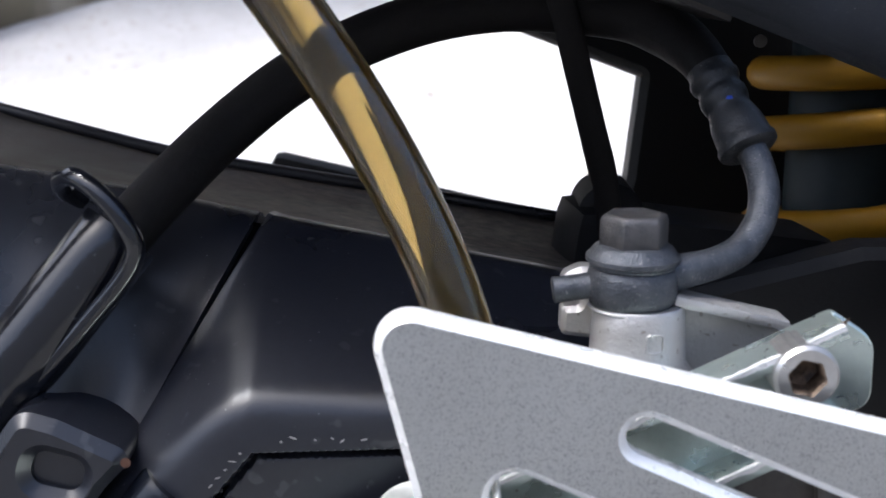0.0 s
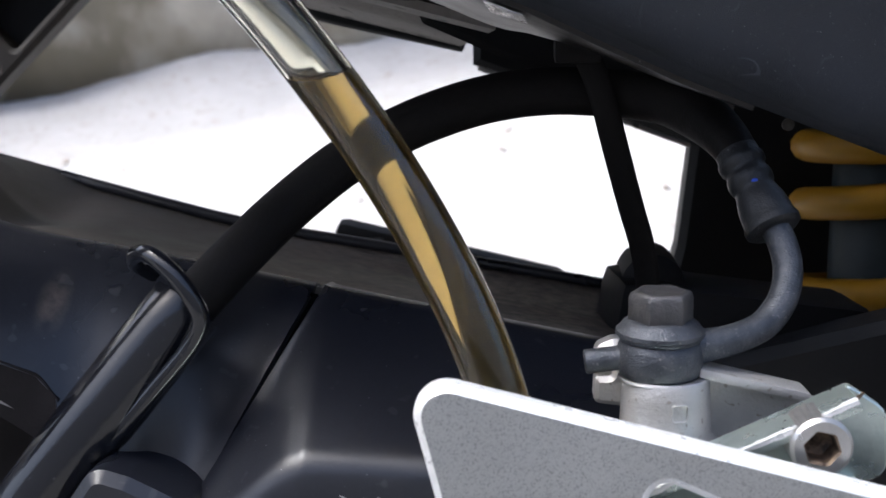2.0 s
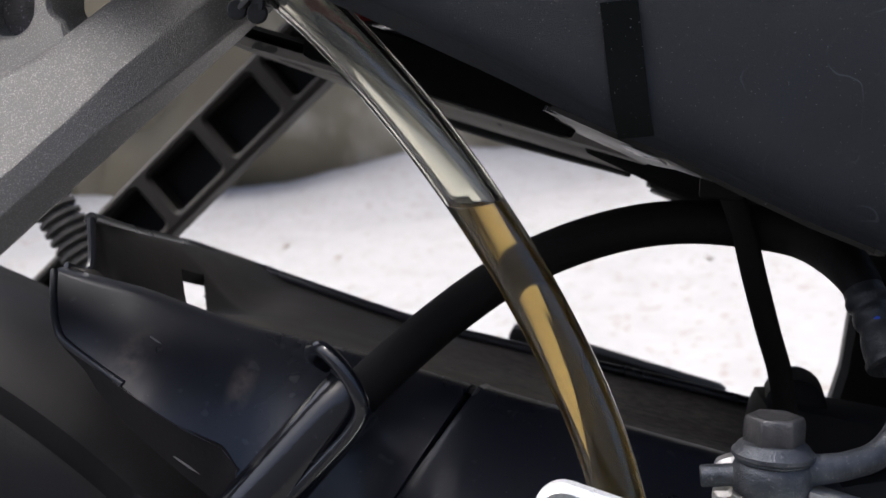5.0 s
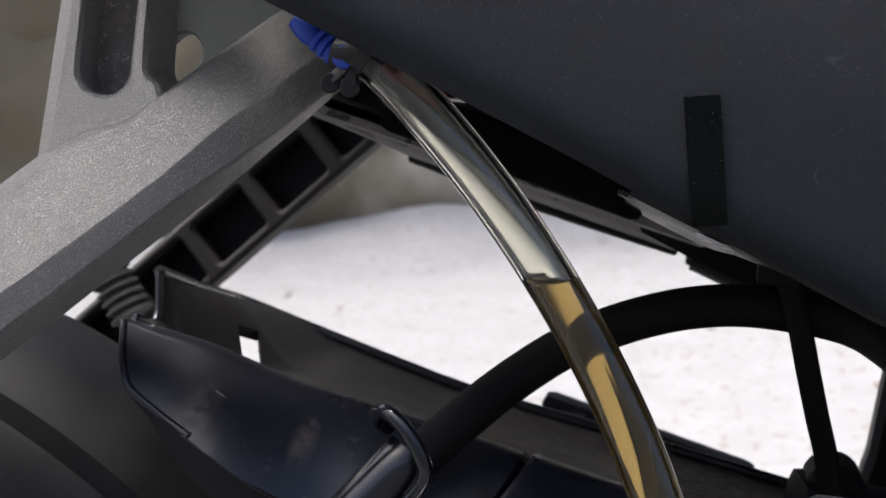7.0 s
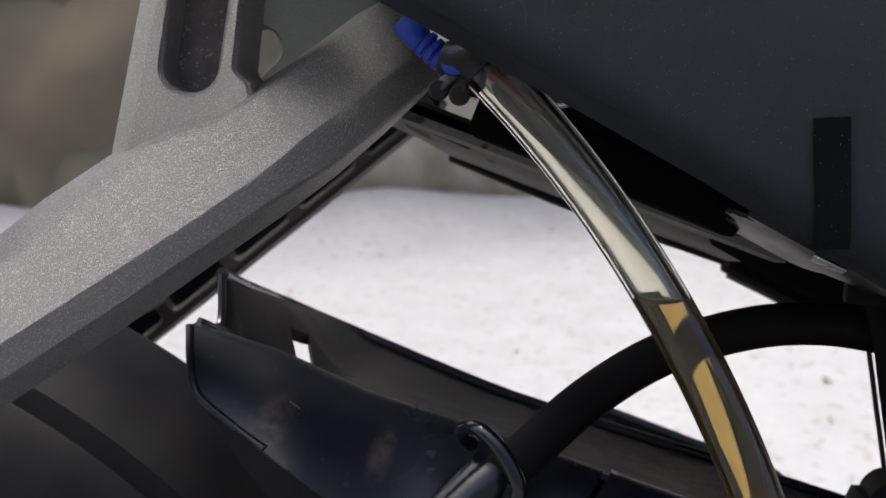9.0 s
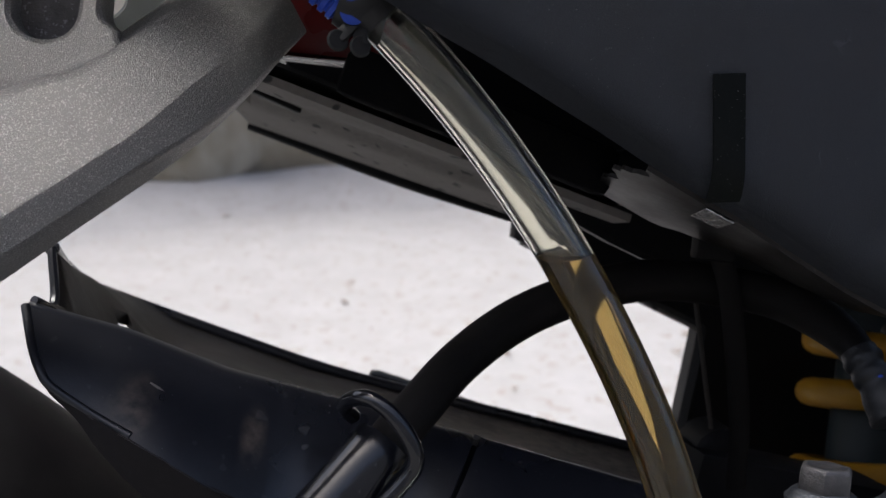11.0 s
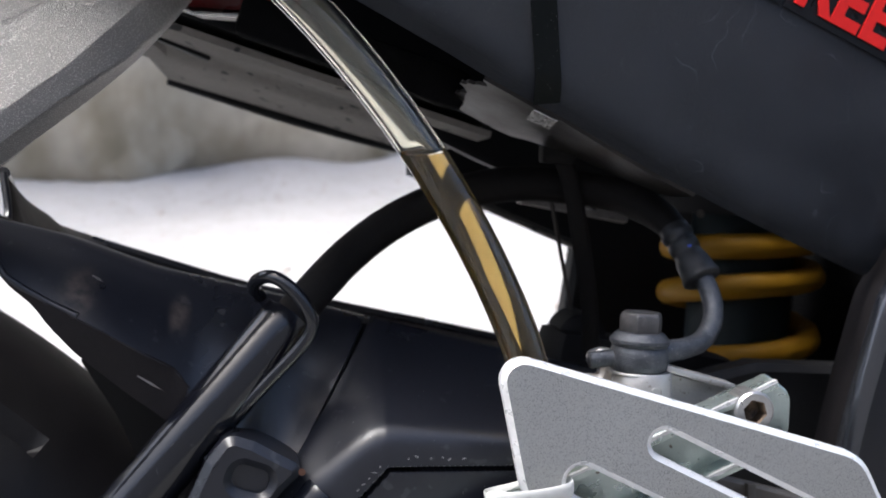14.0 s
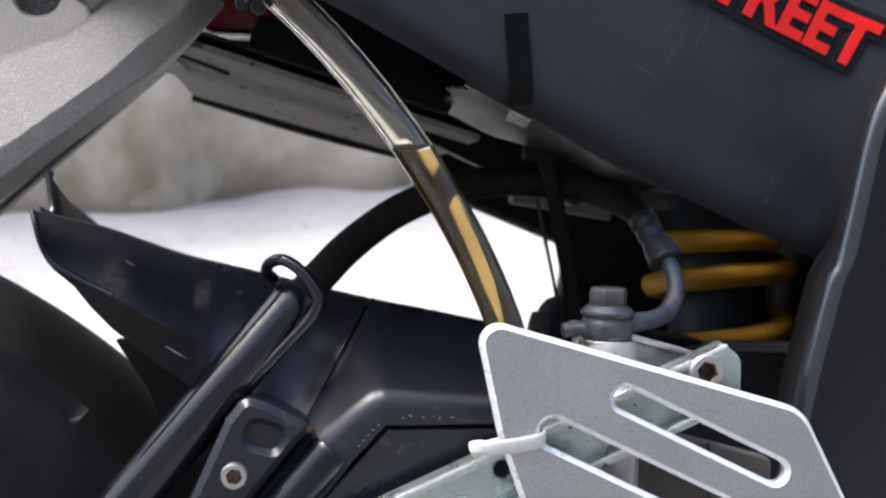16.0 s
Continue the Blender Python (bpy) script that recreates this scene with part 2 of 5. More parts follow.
def murky_fluid(name, colour, murk, share):
    """Tints what passes through, with a little light scattered by the fluid itself."""
    m = bpy.data.materials.new(name)
    m.use_nodes = True
    nt = m.node_tree
    t = nt.nodes.new("ShaderNodeBsdfTransparent")
    t.inputs["Color"].default_value = (*colour, 1)
    d = nt.nodes.new("ShaderNodeBsdfDiffuse")
    d.inputs["Color"].default_value = (*murk, 1)
    x = nt.nodes.new("ShaderNodeMixShader")
    x.inputs["Fac"].default_value = share
    nt.links.new(t.outputs[0], x.inputs[1])
    nt.links.new(d.outputs[0], x.inputs[2])
    nt.links.new(x.outputs[0], nt.nodes["Material Output"].inputs["Surface"])
    return m


M_HOSE_CLEAR = glass("clear_vinyl", (0.90, 0.89, 0.80), 1.43, 0.09)
M_OIL = murky_fluid("amber_fluid", (0.79, 0.66, 0.38), (0.26, 0.22, 0.12), 0.14)

M_GROUND = material("pale_dry_ground", (0.442, 0.434, 0.430), 0.9, 0.0, tint=(0.38, 0.367, 0.354), coarse=9, spread=0.5, fine=45, bump=0.6, bump_scale=45, speck=(0.33, 0.298, 0.265), speck_scale=42, speck_cut=0.62)
# made-up darker tone for the unseen near ground, to cut light bounced upwards
M_NEAR_GROUND = material("dark_near_ground", (0.15, 0.147, 0.143), 0.9, 0.0, tint=(0.20, 0.196, 0.19), coarse=2, fine=120, bump=0.8, bump_scale=150)
M_WALL = material("stained_stone_wall", (0.33, 0.285, 0.205), 0.9, 0.0, tint=(0.62, 0.57, 0.48), coarse=2.2, spread=0.35, fine=14, bump=0.8, bump_scale=20)


def mossy(m):
    """Blotches of moss on a wall, and a darker brown tone towards its left end."""
    nt = m.node_tree
    b = nt.nodes["Principled BSDF"]
    co = nt.nodes.new("ShaderNodeTexCoord")
    stretch = nt.nodes.new("ShaderNodeMapping")
    stretch.inputs["Scale"].default_value = (5.0, 1.0, 3.2)
    nt.links.new(co.outputs["Object"], stretch.inputs["Vector"])
    streak = nt.nodes.new("ShaderNodeTexNoise")
    streak.inputs["Scale"].default_value, streak.inputs["Detail"].default_value = 1.0, 5.0
    nt.links.new(stretch.outputs[0], streak.inputs["Vector"])
    sep = nt.nodes.new("ShaderNodeSeparateXYZ")
    nt.links.new(co.outputs["Object"], sep.inputs[0])
    left = nt.nodes.new("ShaderNodeMapRange")
    left.inputs["From Min"].default_value, left.inputs["From Max"].default_value = -0.7, -1.9
    left.inputs["To Min"].default_value, left.inputs["To Max"].default_value = 0.0, 0.62
    nt.links.new(sep.outputs["X"], left.inputs["Value"])
    add = nt.nodes.new("ShaderNodeMath")
    add.operation = "ADD"
    nt.links.new(streak.outputs["Fac"], add.inputs[0])
    nt.links.new(left.outputs["Result"], add.inputs[1])
    grow = nt.nodes.new("ShaderNodeMapRange")
    grow.inputs["From Min"].default_value, grow.inputs["From Max"].default_value, grow.inputs["To Max"].default_value = 0.47, 0.76, 0.82
    nt.links.new(add.outputs[0], grow.inputs["Value"])
    x = nt.nodes.new("ShaderNodeMix")
    x.data_type = "RGBA"
    nt.links.new(grow.outputs["Result"], x.inputs["Factor"])
    a, c = (i for i in x.inputs if i.type == "RGBA")
    nt.links.new(b.inputs["Base Color"].links[0].from_socket, a)
    c.default_value = (0.135, 0.110, 0.062, 1)
    nt.links.new([o for o in x.outputs if o.type == "RGBA"][0], b.inputs["Base Color"])
    return m


mossy(M_WALL)

# ---- mesh helpers ----
ORIGIN = {}


def thing(name, origin, label, category, group=""):
    ob = new(name)
    ob.empty_display_size = 0.01
    ob.matrix_basis = LEAN @ Matrix.Translation(origin)
    ORIGIN[ob.name] = Vector(origin)
    return tagged(ob, label, category, group)


def part(name, bm, mat, parent, label="", smooth=40, mats=()):
    """Links a bmesh, laid out in the motorcycle's frame, as one mesh under a thing or a part."""
    origin = ORIGIN[parent.name]
    bmesh.ops.translate(bm, verts=bm.verts, vec=-origin)
    me = bpy.data.meshes.new(name)
    bm.to_mesh(me)
    bm.free()
    for m in (mat, *mats):
        me.materials.append(m)
    for p in me.polygons:
        p.use_smooth = True
    me.set_sharp_from_angle(angle=radians(smooth))
    ob = new(name, me)
    ob.parent = parent
    ORIGIN[ob.name] = origin
    if label:
        tagged(ob, label)
    return ob


def curve_points(pts, n=6):
    """Catmull-Rom through the points, each a tuple whose further members (radii) are carried along."""
    p = [np.array(q, float) for q in pts]
    p = [2 * p[0] - p[1], *p, 2 * p[-1] - p[-2]]
    out = []
    for i in range(1, len(p) - 2):
        a, b, c, d = p[i - 1:i + 3]
        for k in range(n):
            t = k / n
            out.append(0.5 * (2 * b + (c - a) * t + (2 * a - 5 * b + 4 * c - d) * t * t + (3 * b - a - 3 * c + d) * t ** 3))
    out.append(p[-2])
    return out


def sweep(pts, radius=None, seg=20, n=6, caps=True, flat=None, bm=None, up=(0, 1, 0.01)):
    """A round (or, with flat, a w x t oval) bar along a smooth line; a point's fourth member is its own radius."""
    bm = bm or bmesh.new()
    line = curve_points(pts, n) if n else [np.array(q, float) for q in pts]
    rings, side = [], None
    for i, q in enumerate(line):
        a, b = line[max(i - 1, 0)][:3], line[min(i + 1, len(line) - 1)][:3]
        t = Vector(b - a).normalized()
        side = (Vector(up) if side is None else side)
        side = (side - t * side.dot(t)).normalized()
        other = t.cross(side)
        r = q[3] if len(q) > 3 else radius
        w, h = flat or (r, r)
        rings.append([bm.verts.new(Vector(q[:3]) + side * (math.cos(2 * math.pi * k / seg) * w) + other * (math.sin(2 * math.pi * k / seg) * h)) for k in range(seg)])
    for a, b in zip(rings, rings[1:]):
        for k in range(seg):
            bm.faces.new((a[k], a[(k + 1) % seg], b[(k + 1) % seg], b[k]))
    if caps:
        bm.faces.new(rings[0][::-1])
        bm.faces.new(rings[-1])
    bmesh.ops.recalc_face_normals(bm, faces=bm.faces)
    return bm


def lathe(profile, centre, axis=(0, 0, 1), seg=40, bm=None, sides=None, spin=0.5):
    """A turned body: (radius, height) pairs about an axis through the centre."""
    bm = bm or bmesh.new()
    turn = Vector(axis).to_track_quat("Z", "Y").to_matrix()
    seg = sides or seg
    rings = []
    for r, h in profile:
        rings.append([bm.verts.new(Vector(centre) + turn @ Vector((r * math.cos(2 * math.pi * (k + spin) / seg), r * math.sin(2 * math.pi * (k + spin) / seg), h))) for k in range(seg)])
    for a, b in zip(rings, rings[1:]):
        for k in range(seg):
            bm.faces.new((a[k], a[(k + 1) % seg], b[(k + 1) % seg], b[k]))
    if profile[0][0] > 1e-6:
        bm.faces.new(rings[0][::-1])
    if profile[-1][0] > 1e-6:
        bm.faces.new(rings[-1])
    bmesh.ops.remove_doubles(bm, verts=bm.verts, dist=1e-6)
    bmesh.ops.recalc_face_normals(bm, faces=bm.faces)
    return bm


def rounded(pts, n=6):
    """A polygon from (x, z, corner radius), counter-clockwise."""
    out = []
    m = len(pts)
    for i in range(m):
        p, a, b = (Vector(pts[k % m][:2]) for k in (i, i - 1, i + 1))
        r = pts[i][2]
        if r <= 0:
            out.append(p)
            continue
        u, v = (a - p).normalized(), (b - p).normalized()
        half = math.acos(max(-1, min(1, u.dot(v)))) / 2
        d = min(r / math.tan(half), 0.48 * (a - p).length, 0.48 * (b - p).length)
        s, e = p + u * d, p + v * d
        c = p + (u + v).normalized() * (d / math.cos(half))
        a0, a1 = math.atan2(*(s - c).yx), math.atan2(*(e - c).yx)
        if a1 - a0 > math.pi:
            a1 -= 2 * math.pi
        if a0 - a1 > math.pi:
            a1 += 2 * math.pi
        rad = (s - c).length
        out += [c + Vector((math.cos(a0 + (a1 - a0) * k / n), math.sin(a0 + (a1 - a0) * k / n))) * rad for k in range(n + 1)]
    return out


def capsule(a, b, r, n=10):
    a, b = Vector(a), Vector(b)
    d = (b - a).normalized()
    th = math.atan2(d.y, d.x)
    return [b + Vector((math.cos(th - math.pi / 2 + math.pi * k / n), math.sin(th - math.pi / 2 + math.pi * k / n))) * r for k in range(n + 1)] + \
           [a + Vector((math.cos(th + math.pi / 2 + math.pi * k / n), math.sin(th + math.pi / 2 + math.pi * k / n))) * r for k in range(n + 1)]


def inset(loop, d):
    out = []
    m = len(loop)
    for i in range(m):
        e1, e2 = (loop[i] - loop[i - 1]).normalized(), (loop[(i + 1) % m] - loop[i]).normalized()
        n1, n2 = Vector((-e1.y, e1.x)), Vector((-e2.y, e2.x))
        nn = n1 + n2
        nn = nn.normalized() if nn.length > 1e-6 else n1
        out.append(loop[i] + nn * (d / max(0.4, nn.dot(n1))))
    return out


def sheet(outer, holes=(), y0=0.0, y1=0.004, bevel=0.0006, depth=None, edge_mat=0, bm=None):
    """A plate in the x-z plane from its near face y0 to its far face y1, with holes and a bevelled near rim. depth(x, z) bends it."""
    bm = bm or bmesh.new()
    bend = depth or (lambda x, z: 0.0)
    put = lambda p, y: bm.verts.new((p.x, y + bend(p.x, p.y), p.y))  # noqa: E731
    loops = [(outer, 1)] + [(h, -1) for h in holes]
    front_edges, back_edges = [], []
    for loop, sign in loops:
        face = [put(p, y0) for p in inset(loop, bevel * sign)]
        rim = [put(p, y0 + bevel) for p in loop]
        back = [put(p, y1) for p in loop]
        m = len(loop)
        for k in range(m):
            j = (k + 1) % m
            f1 = bm.faces.new((face[k], face[j], rim[j], rim[k]))
            f2 = bm.faces.new((rim[k], rim[j], back[j], back[k]))
            f1.material_index = f2.material_index = edge_mat
            front_edges.append(bm.edges.get((face[k], face[j])))
            back_edges.append(bm.edges.get((back[k], back[j])))
    bmesh.ops.triangle_fill(bm, edges=front_edges, use_beauty=True, use_dissolve=False)
    bmesh.ops.triangle_fill(bm, edges=back_edges, use_beauty=True, use_dissolve=False)
    bmesh.ops.recalc_face_normals(bm, faces=bm.faces)
    return bm


def loft(sections, closed=False, thick=0.0, bm=None):
    """A skin through rows of points; thick adds an inner skin."""
    bm = bm or bmesh.new()
    rows = [[bm.verts.new(p) for p in s] for s in sections]
    for a, b in zip(rows, rows[1:]):
        m = len(a)
        for k in range(m if closed else m - 1):
            bm.faces.new((a[k], a[(k + 1) % m], b[(k + 1) % m], b[k]))
    if closed:
        bm.faces.new(rows[0][::-1])
        bm.faces.new(rows[-1])
    bmesh.ops.recalc_face_normals(bm, faces=bm.faces)
    if thick:
        bmesh.ops.solidify(bm, geom=bm.faces[:], thickness=thick)
        bmesh.ops.recalc_face_normals(bm, faces=bm.faces)
    return bm


def block(x0, x1, y0, y1, z0, z1, bevel=0.002, seg=2, turn=None, bm=None):
    own = bmesh.new()
    bmesh.ops.create_cube(own, size=1, matrix=Matrix.Translation(((x0 + x1) / 2, (y0 + y1) / 2, (z0 + z1) / 2)) @ Matrix.Diagonal((x1 - x0, y1 - y0, z1 - z0, 1)))
    if bevel:
        bmesh.ops.bevel(own, geom=own.edges[:], offset=bevel, segments=seg, profile=0.6, affect="EDGES")
    if turn:
        bmesh.ops.transform(own, matrix=turn, verts=own.verts)
    return own


def beam(a, b, w, h, bevel=0.0015, up=(0, 0, 1)):
    """A bevelled bar from a to b, w wide across and h high along up."""
    a, b = Vector(a), Vector(b)
    x = (b - a).normalized()
    z = (Vector(up) - x * Vector(up).dot(x)).normalized()
    y = z.cross(x)
    m = Matrix((x, y, z)).transposed().to_4x4()
    m.translation = (a + b) / 2
    L = (b - a).length
    return block(-L / 2, L / 2, -w / 2, w / 2, -h / 2, h / 2, bevel, 2, m)


def bulge(s, lo, hi):
    t = min(1, max(0, (s - lo) / (hi - lo)))
    return t * t * (3 - 2 * t)


def lerp_table(rows, x):
    if x <= rows[0][0]:
        return rows[0][1]
    for (x0, v0), (x1, v1) in zip(rows, rows[1:]):
        if x <= x1:
            return v0 + (v1 - v0) * (x - x0) / (x1 - x0)
    return rows[-1][1]


# ---- setting ----
def ground():
    bm = bmesh.new()
    bmesh.ops.create_grid(bm, x_segments=90, y_segments=90, size=1)
    for v in bm.verts:
        x, y = (math.copysign(abs(c) ** 2.2 * 60, c) for c in v.co.xy)
        v.co = (x, y + 1.5, 0.035 * noise.noise((x * 1.3, y * 1.3, 0)) + 0.012 * noise.noise((x * 6, y * 6, 3)) if math.hypot(x + 0.2, y + 1.5) > 1.0 else 0)
    me = bpy.data.meshes.new("ground")
    bm.to_mesh(me)
    bm.free()
    me.materials.append(M_GROUND)
    me.materials.append(M_NEAR_GROUND)
    for p in me.polygons:
        p.use_smooth = True
        # the unseen near side is darkened so undersides catch less bounce
        p.material_index = 1 if p.center.y < 1.0 else 0
    tagged(new("ground", me), "pale dry compacted ground with an added dark, unseen near side", "ground", kind="structure")


def back_wall():
    bm = bmesh.new()
    bmesh.ops.create_grid(bm, x_segments=220, y_segments=40, size=1)
    for v in bm.verts:
        x, z = v.co.x * 9, (v.co.y + 1) * 1.1
        v.co = (x, 0.34 * noise.noise((x * 0.9, z * 0.7, 4)) + 0.16 * noise.noise((x * 2.3, z * 2.3, 9)) + 0.05 * noise.noise((x * 7, z * 7, 2)) + 0.12 * z, z - 0.08)
    bmesh.ops.solidify(bm, geom=bm.faces[:], thickness=-0.3)
    me = bpy.data.meshes.new("wall_back")
    bm.to_mesh(me)
    bm.free()
    me.materials.append(M_WALL)
    for p in me.polygons:
        p.use_smooth = True
    ob = new("wall_back", me)
    ob.matrix_basis = pose(0, 3.55, 0, 0, 0, 21)
    tagged(ob, "mossy grey-brown stone retaining wall behind the yard", "wall", kind="structure")


def ground_bank():
    """The pale ground banks up unevenly against the wall's foot."""
    rows = []
    for k in range(161):
        x = -6 + 12 * k / 160
        h = 0.030 + 0.055 * noise.noise((x * 1.7, 3.1, 0)) + 0.022 * noise.noise((x * 5.3, 1.4, 0))
        rows.append([(x, -0.70 + 1.15 * u + 0.10 * noise.noise((x * 1.1, 7.7, 0)), -0.05 + (h + 0.05) * bulge(u, 0.0, 0.62) + 0.012 * noise.noise((x * 4, u * 5, 6))) for u in (0, 0.12, 0.24, 0.36, 0.48, 0.6, 0.75, 1.0)])
    bm = loft(rows)
    bmesh.ops.solidify(bm, geom=bm.faces[:], thickness=0.03)
    bmesh.ops.recalc_face_normals(bm, faces=bm.faces)
    me = bpy.data.meshes.new("ground_bank")
    bm.to_mesh(me)
    bm.free()
    me.materials.append(M_GROUND)
    for p in me.polygons:
        p.use_smooth = True
    ob = new("ground_bank", me)
    ob.matrix_basis = pose(0, 3.55, 0, 0, 0, 21)
    tagged(ob, "pale ground banked up against the mossy wall", "ground", kind="structure")


def unseen_wall():
    """An added, unseen plain wall behind the camera; it closes the yard and tempers the frontal light."""
    bm = block(-6, 6, -3.05, -2.8, 0, 2.8, 0.01)
    me = bpy.data.meshes.new("wall_unseen")
    bm.to_mesh(me)
    bm.free()
    me.materials.append(M_UNSEEN_WALL)
    tagged(new("wall_unseen", me), "plain grey unseen wall added to close the yard", "wall", kind="structure")


def leaf_litter():
    """Dry leaf scraps and pebbles strewn over the yard."""
    rng = random.Random(5)
    bm = bmesh.new()
    for k in range(520):
        x, y = rng.uniform(-2.2, 1.8), 3.5 - 2.8 * rng.random() ** 1.7
        a, r = rng.uniform(0, 6.28), 0.003 + 0.012 * rng.random() ** 2.5
        z = 0.035 * noise.noise((x * 1.3, (y - 1.5) * 1.3, 0)) + 0.012 * noise.noise((x * 6, (y - 1.5) * 6, 3)) + 0.004
        ca, sa = math.cos(a), math.sin(a)
        pts = [(-1, 0, 0.3), (-0.3, 0.5, 0.0), (0.5, 0.4, 0.1), (1, 0, 0.5), (0.4, -0.5, 0.1), (-0.4, -0.4, 0.0)]
        vs = [bm.verts.new((x + (px * ca - py * sa) * r, y + (px * sa + py * ca) * r, z + pz * r * rng.uniform(0.5, 1.5))) for px, py, pz in pts]
        bm.faces.new(vs)
    bmesh.ops.solidify(bm, geom=bm.faces[:], thickness=0.0015)
    me = bpy.data.meshes.new("leaf_litter")
    bm.to_mesh(me)
    bm.free()
    me.materials.append(M_LITTER)
    tagged(new("leaf_litter", me), "dry brown leaf scraps strewn over pale ground", "leaves", kind="stuff")


ground()
back_wall()
ground_bank()
unseen_wall()
leaf_litter()


# ---- heel guard, bracket and cable tie ----
def heel_guard():
    ob = thing("heel_guard", (0.05, -0.128, 0.42), "flat brushed aluminium heel guard with two long slots", "guard")
    outline = rounded([(-0.0147, 0.5211, 0.0065), (-0.0050, 0.4830, 0.02), (0.0120, 0.4400, 0.02), (0.030, 0.418, 0.01), (0.124, 0.418, 0.01),
                       (0.1275, 0.4385, 0.0), (0.0972, 0.4931, 0.014)], 8)
    slots = [capsule((0.0363, 0.4954), (0.0884, 0.4722), 0.0037), capsule((0.0130, 0.4838), (0.0700, 0.4585), 0.0046)]
    body = sheet(outline, slots, -0.1300, -0.1256, 0.0016, edge_mat=1)
    rim = body.copy()
    bmesh.ops.delete(rim, geom=[f for f in rim.faces if f.material_index == 0], context="FACES")
    bmesh.ops.delete(body, geom=[f for f in body.faces if f.material_index == 1], context="FACES")
    for f in rim.faces:
        f.material_index = 0
    part("plate", body, M_PLATE, ob, smooth=25)
    part("polished_rim", rim, M_EDGE, ob, "bright polished bevelled rim", smooth=25)
    return ob


def bracket():
    ob = thing("foot_bracket", (0.02, -0.108, 0.46), "bright zinc-plated steel channel bracket with chipped edges", "bracket")
    a, b = Vector((-0.075, 0.4402)), Vector((0.0728, 0.5122))
    d = (b - a).normalized()
    n = Vector((d.y, -d.x))
    w = 0.0205
    low0, low1 = a + n * w, b + n * w + d * 0.001
    outer = rounded([(*a, 0.002), (*low0, 0.002), (*(low1 + d * 0.0), 0.004), (*(b + d * 0.0065 + n * 0.0085), 0.006), (*(b + d * 0.0015), 0.0015)], 6)
    hole = [Vector((0.0005 + 0.0032 * math.cos(-k * math.pi / 8), 0.4672 + 0.0032 * math.sin(-k * math.pi / 8))) for k in range(16)][::-1]
    hole2 = [Vector((0.0318 + 0.003 * math.cos(-k * math.pi / 8), 0.4822 + 0.003 * math.sin(-k * math.pi / 8))) for k in range(16)][::-1]
    part("web", sheet(outer, [hole, hole2], -0.1100, -0.1075, 0.0004), M_ZINC, ob)
    up = (n.x, 0, n.y)
    for name, off, lo, hi in (("flange", 0.0012, a, b + d * 0.001), ("flange", w - 0.0012, a, low1 - n * w - d * 0.006)):
        p, q = lo + n * off, hi + n * off
        part(name, beam((p.x, -0.1138, p.y), (q.x, -0.1138, q.y), 0.0095, 0.0024, 0.0004, up), M_ZINC, ob)
        worn_edge(ob, lo + n * (off - 0.0010), hi + n * (off - 0.0010), n, off * 1000)
    rust_streak(ob)
    return ob


def rust_streak(ob):
    """A dark, ragged streak of bare rusty steel along the inside of the upper flange."""
    a, b = Vector((0.0660, 0.5049)), Vector((0.0770, 0.5117))
    n = Vector(((b - a).y, -(b - a).x)).normalized()
    rows = []
    for k in range(31):
        u = k / 30
        p = a.lerp(b, u)
        w = 0.0002 + 0.0014 * math.sin(math.pi * u) + 0.0005 * noise.noise((u * 9, 4.4, 0))
        q = p + n * max(0.0002, w)
        rows.append([(p.x, -0.1104, p.y), (q.x, -0.1104, q.y)])
    part("rust_streak", loft(rows, thick=0.0002), M_RUST, ob, "dark ragged rust streak")


def worn_edge(ob, a, b, n, seed):
    """A ragged bare-metal edge along a flange's near face."""
    rows = []
    for k in range(121):
        p = a.lerp(b, k / 120)
        w = 0.0005 + 0.0011 * max(0.0, noise.noise((k * 0.21, seed, 0))) + 0.0005 * noise.noise((k * 0.9, seed, 5))
        q = p + n * max(0.0002, w)
        p = p - n * 0.0001
        rows.append([(p.x, -0.1187, p.y), (q.x, -0.1187, q.y)])
    part("worn_edge", loft(rows, thick=0.0001), M_EDGE, ob, "ragged bare white-metal edge")
    rows = []
    for k in range(121):
        p = a.lerp(b, k / 120) - n * 0.00035
        w = 0.0012 + 0.0022 * max(0.0, noise.noise((k * 0.17, seed, 3))) + 0.0008 * noise.noise((k * 0.9, seed, 8))
        rows.append([(p.x, -0.1187, p.y), (p.x, -0.1187 + max(0.0004, w), p.y)])
    part("worn_edge", loft(rows, thick=0.0001), M_EDGE, ob, "ragged bare white-metal edge")


def hexagon(a):
    """The outline of a hexagon of corner radius 1 at the angle a."""
    return math.cos(math.pi / 6) / math.cos((a + 0.2) % (math.pi / 3) - math.pi / 6)


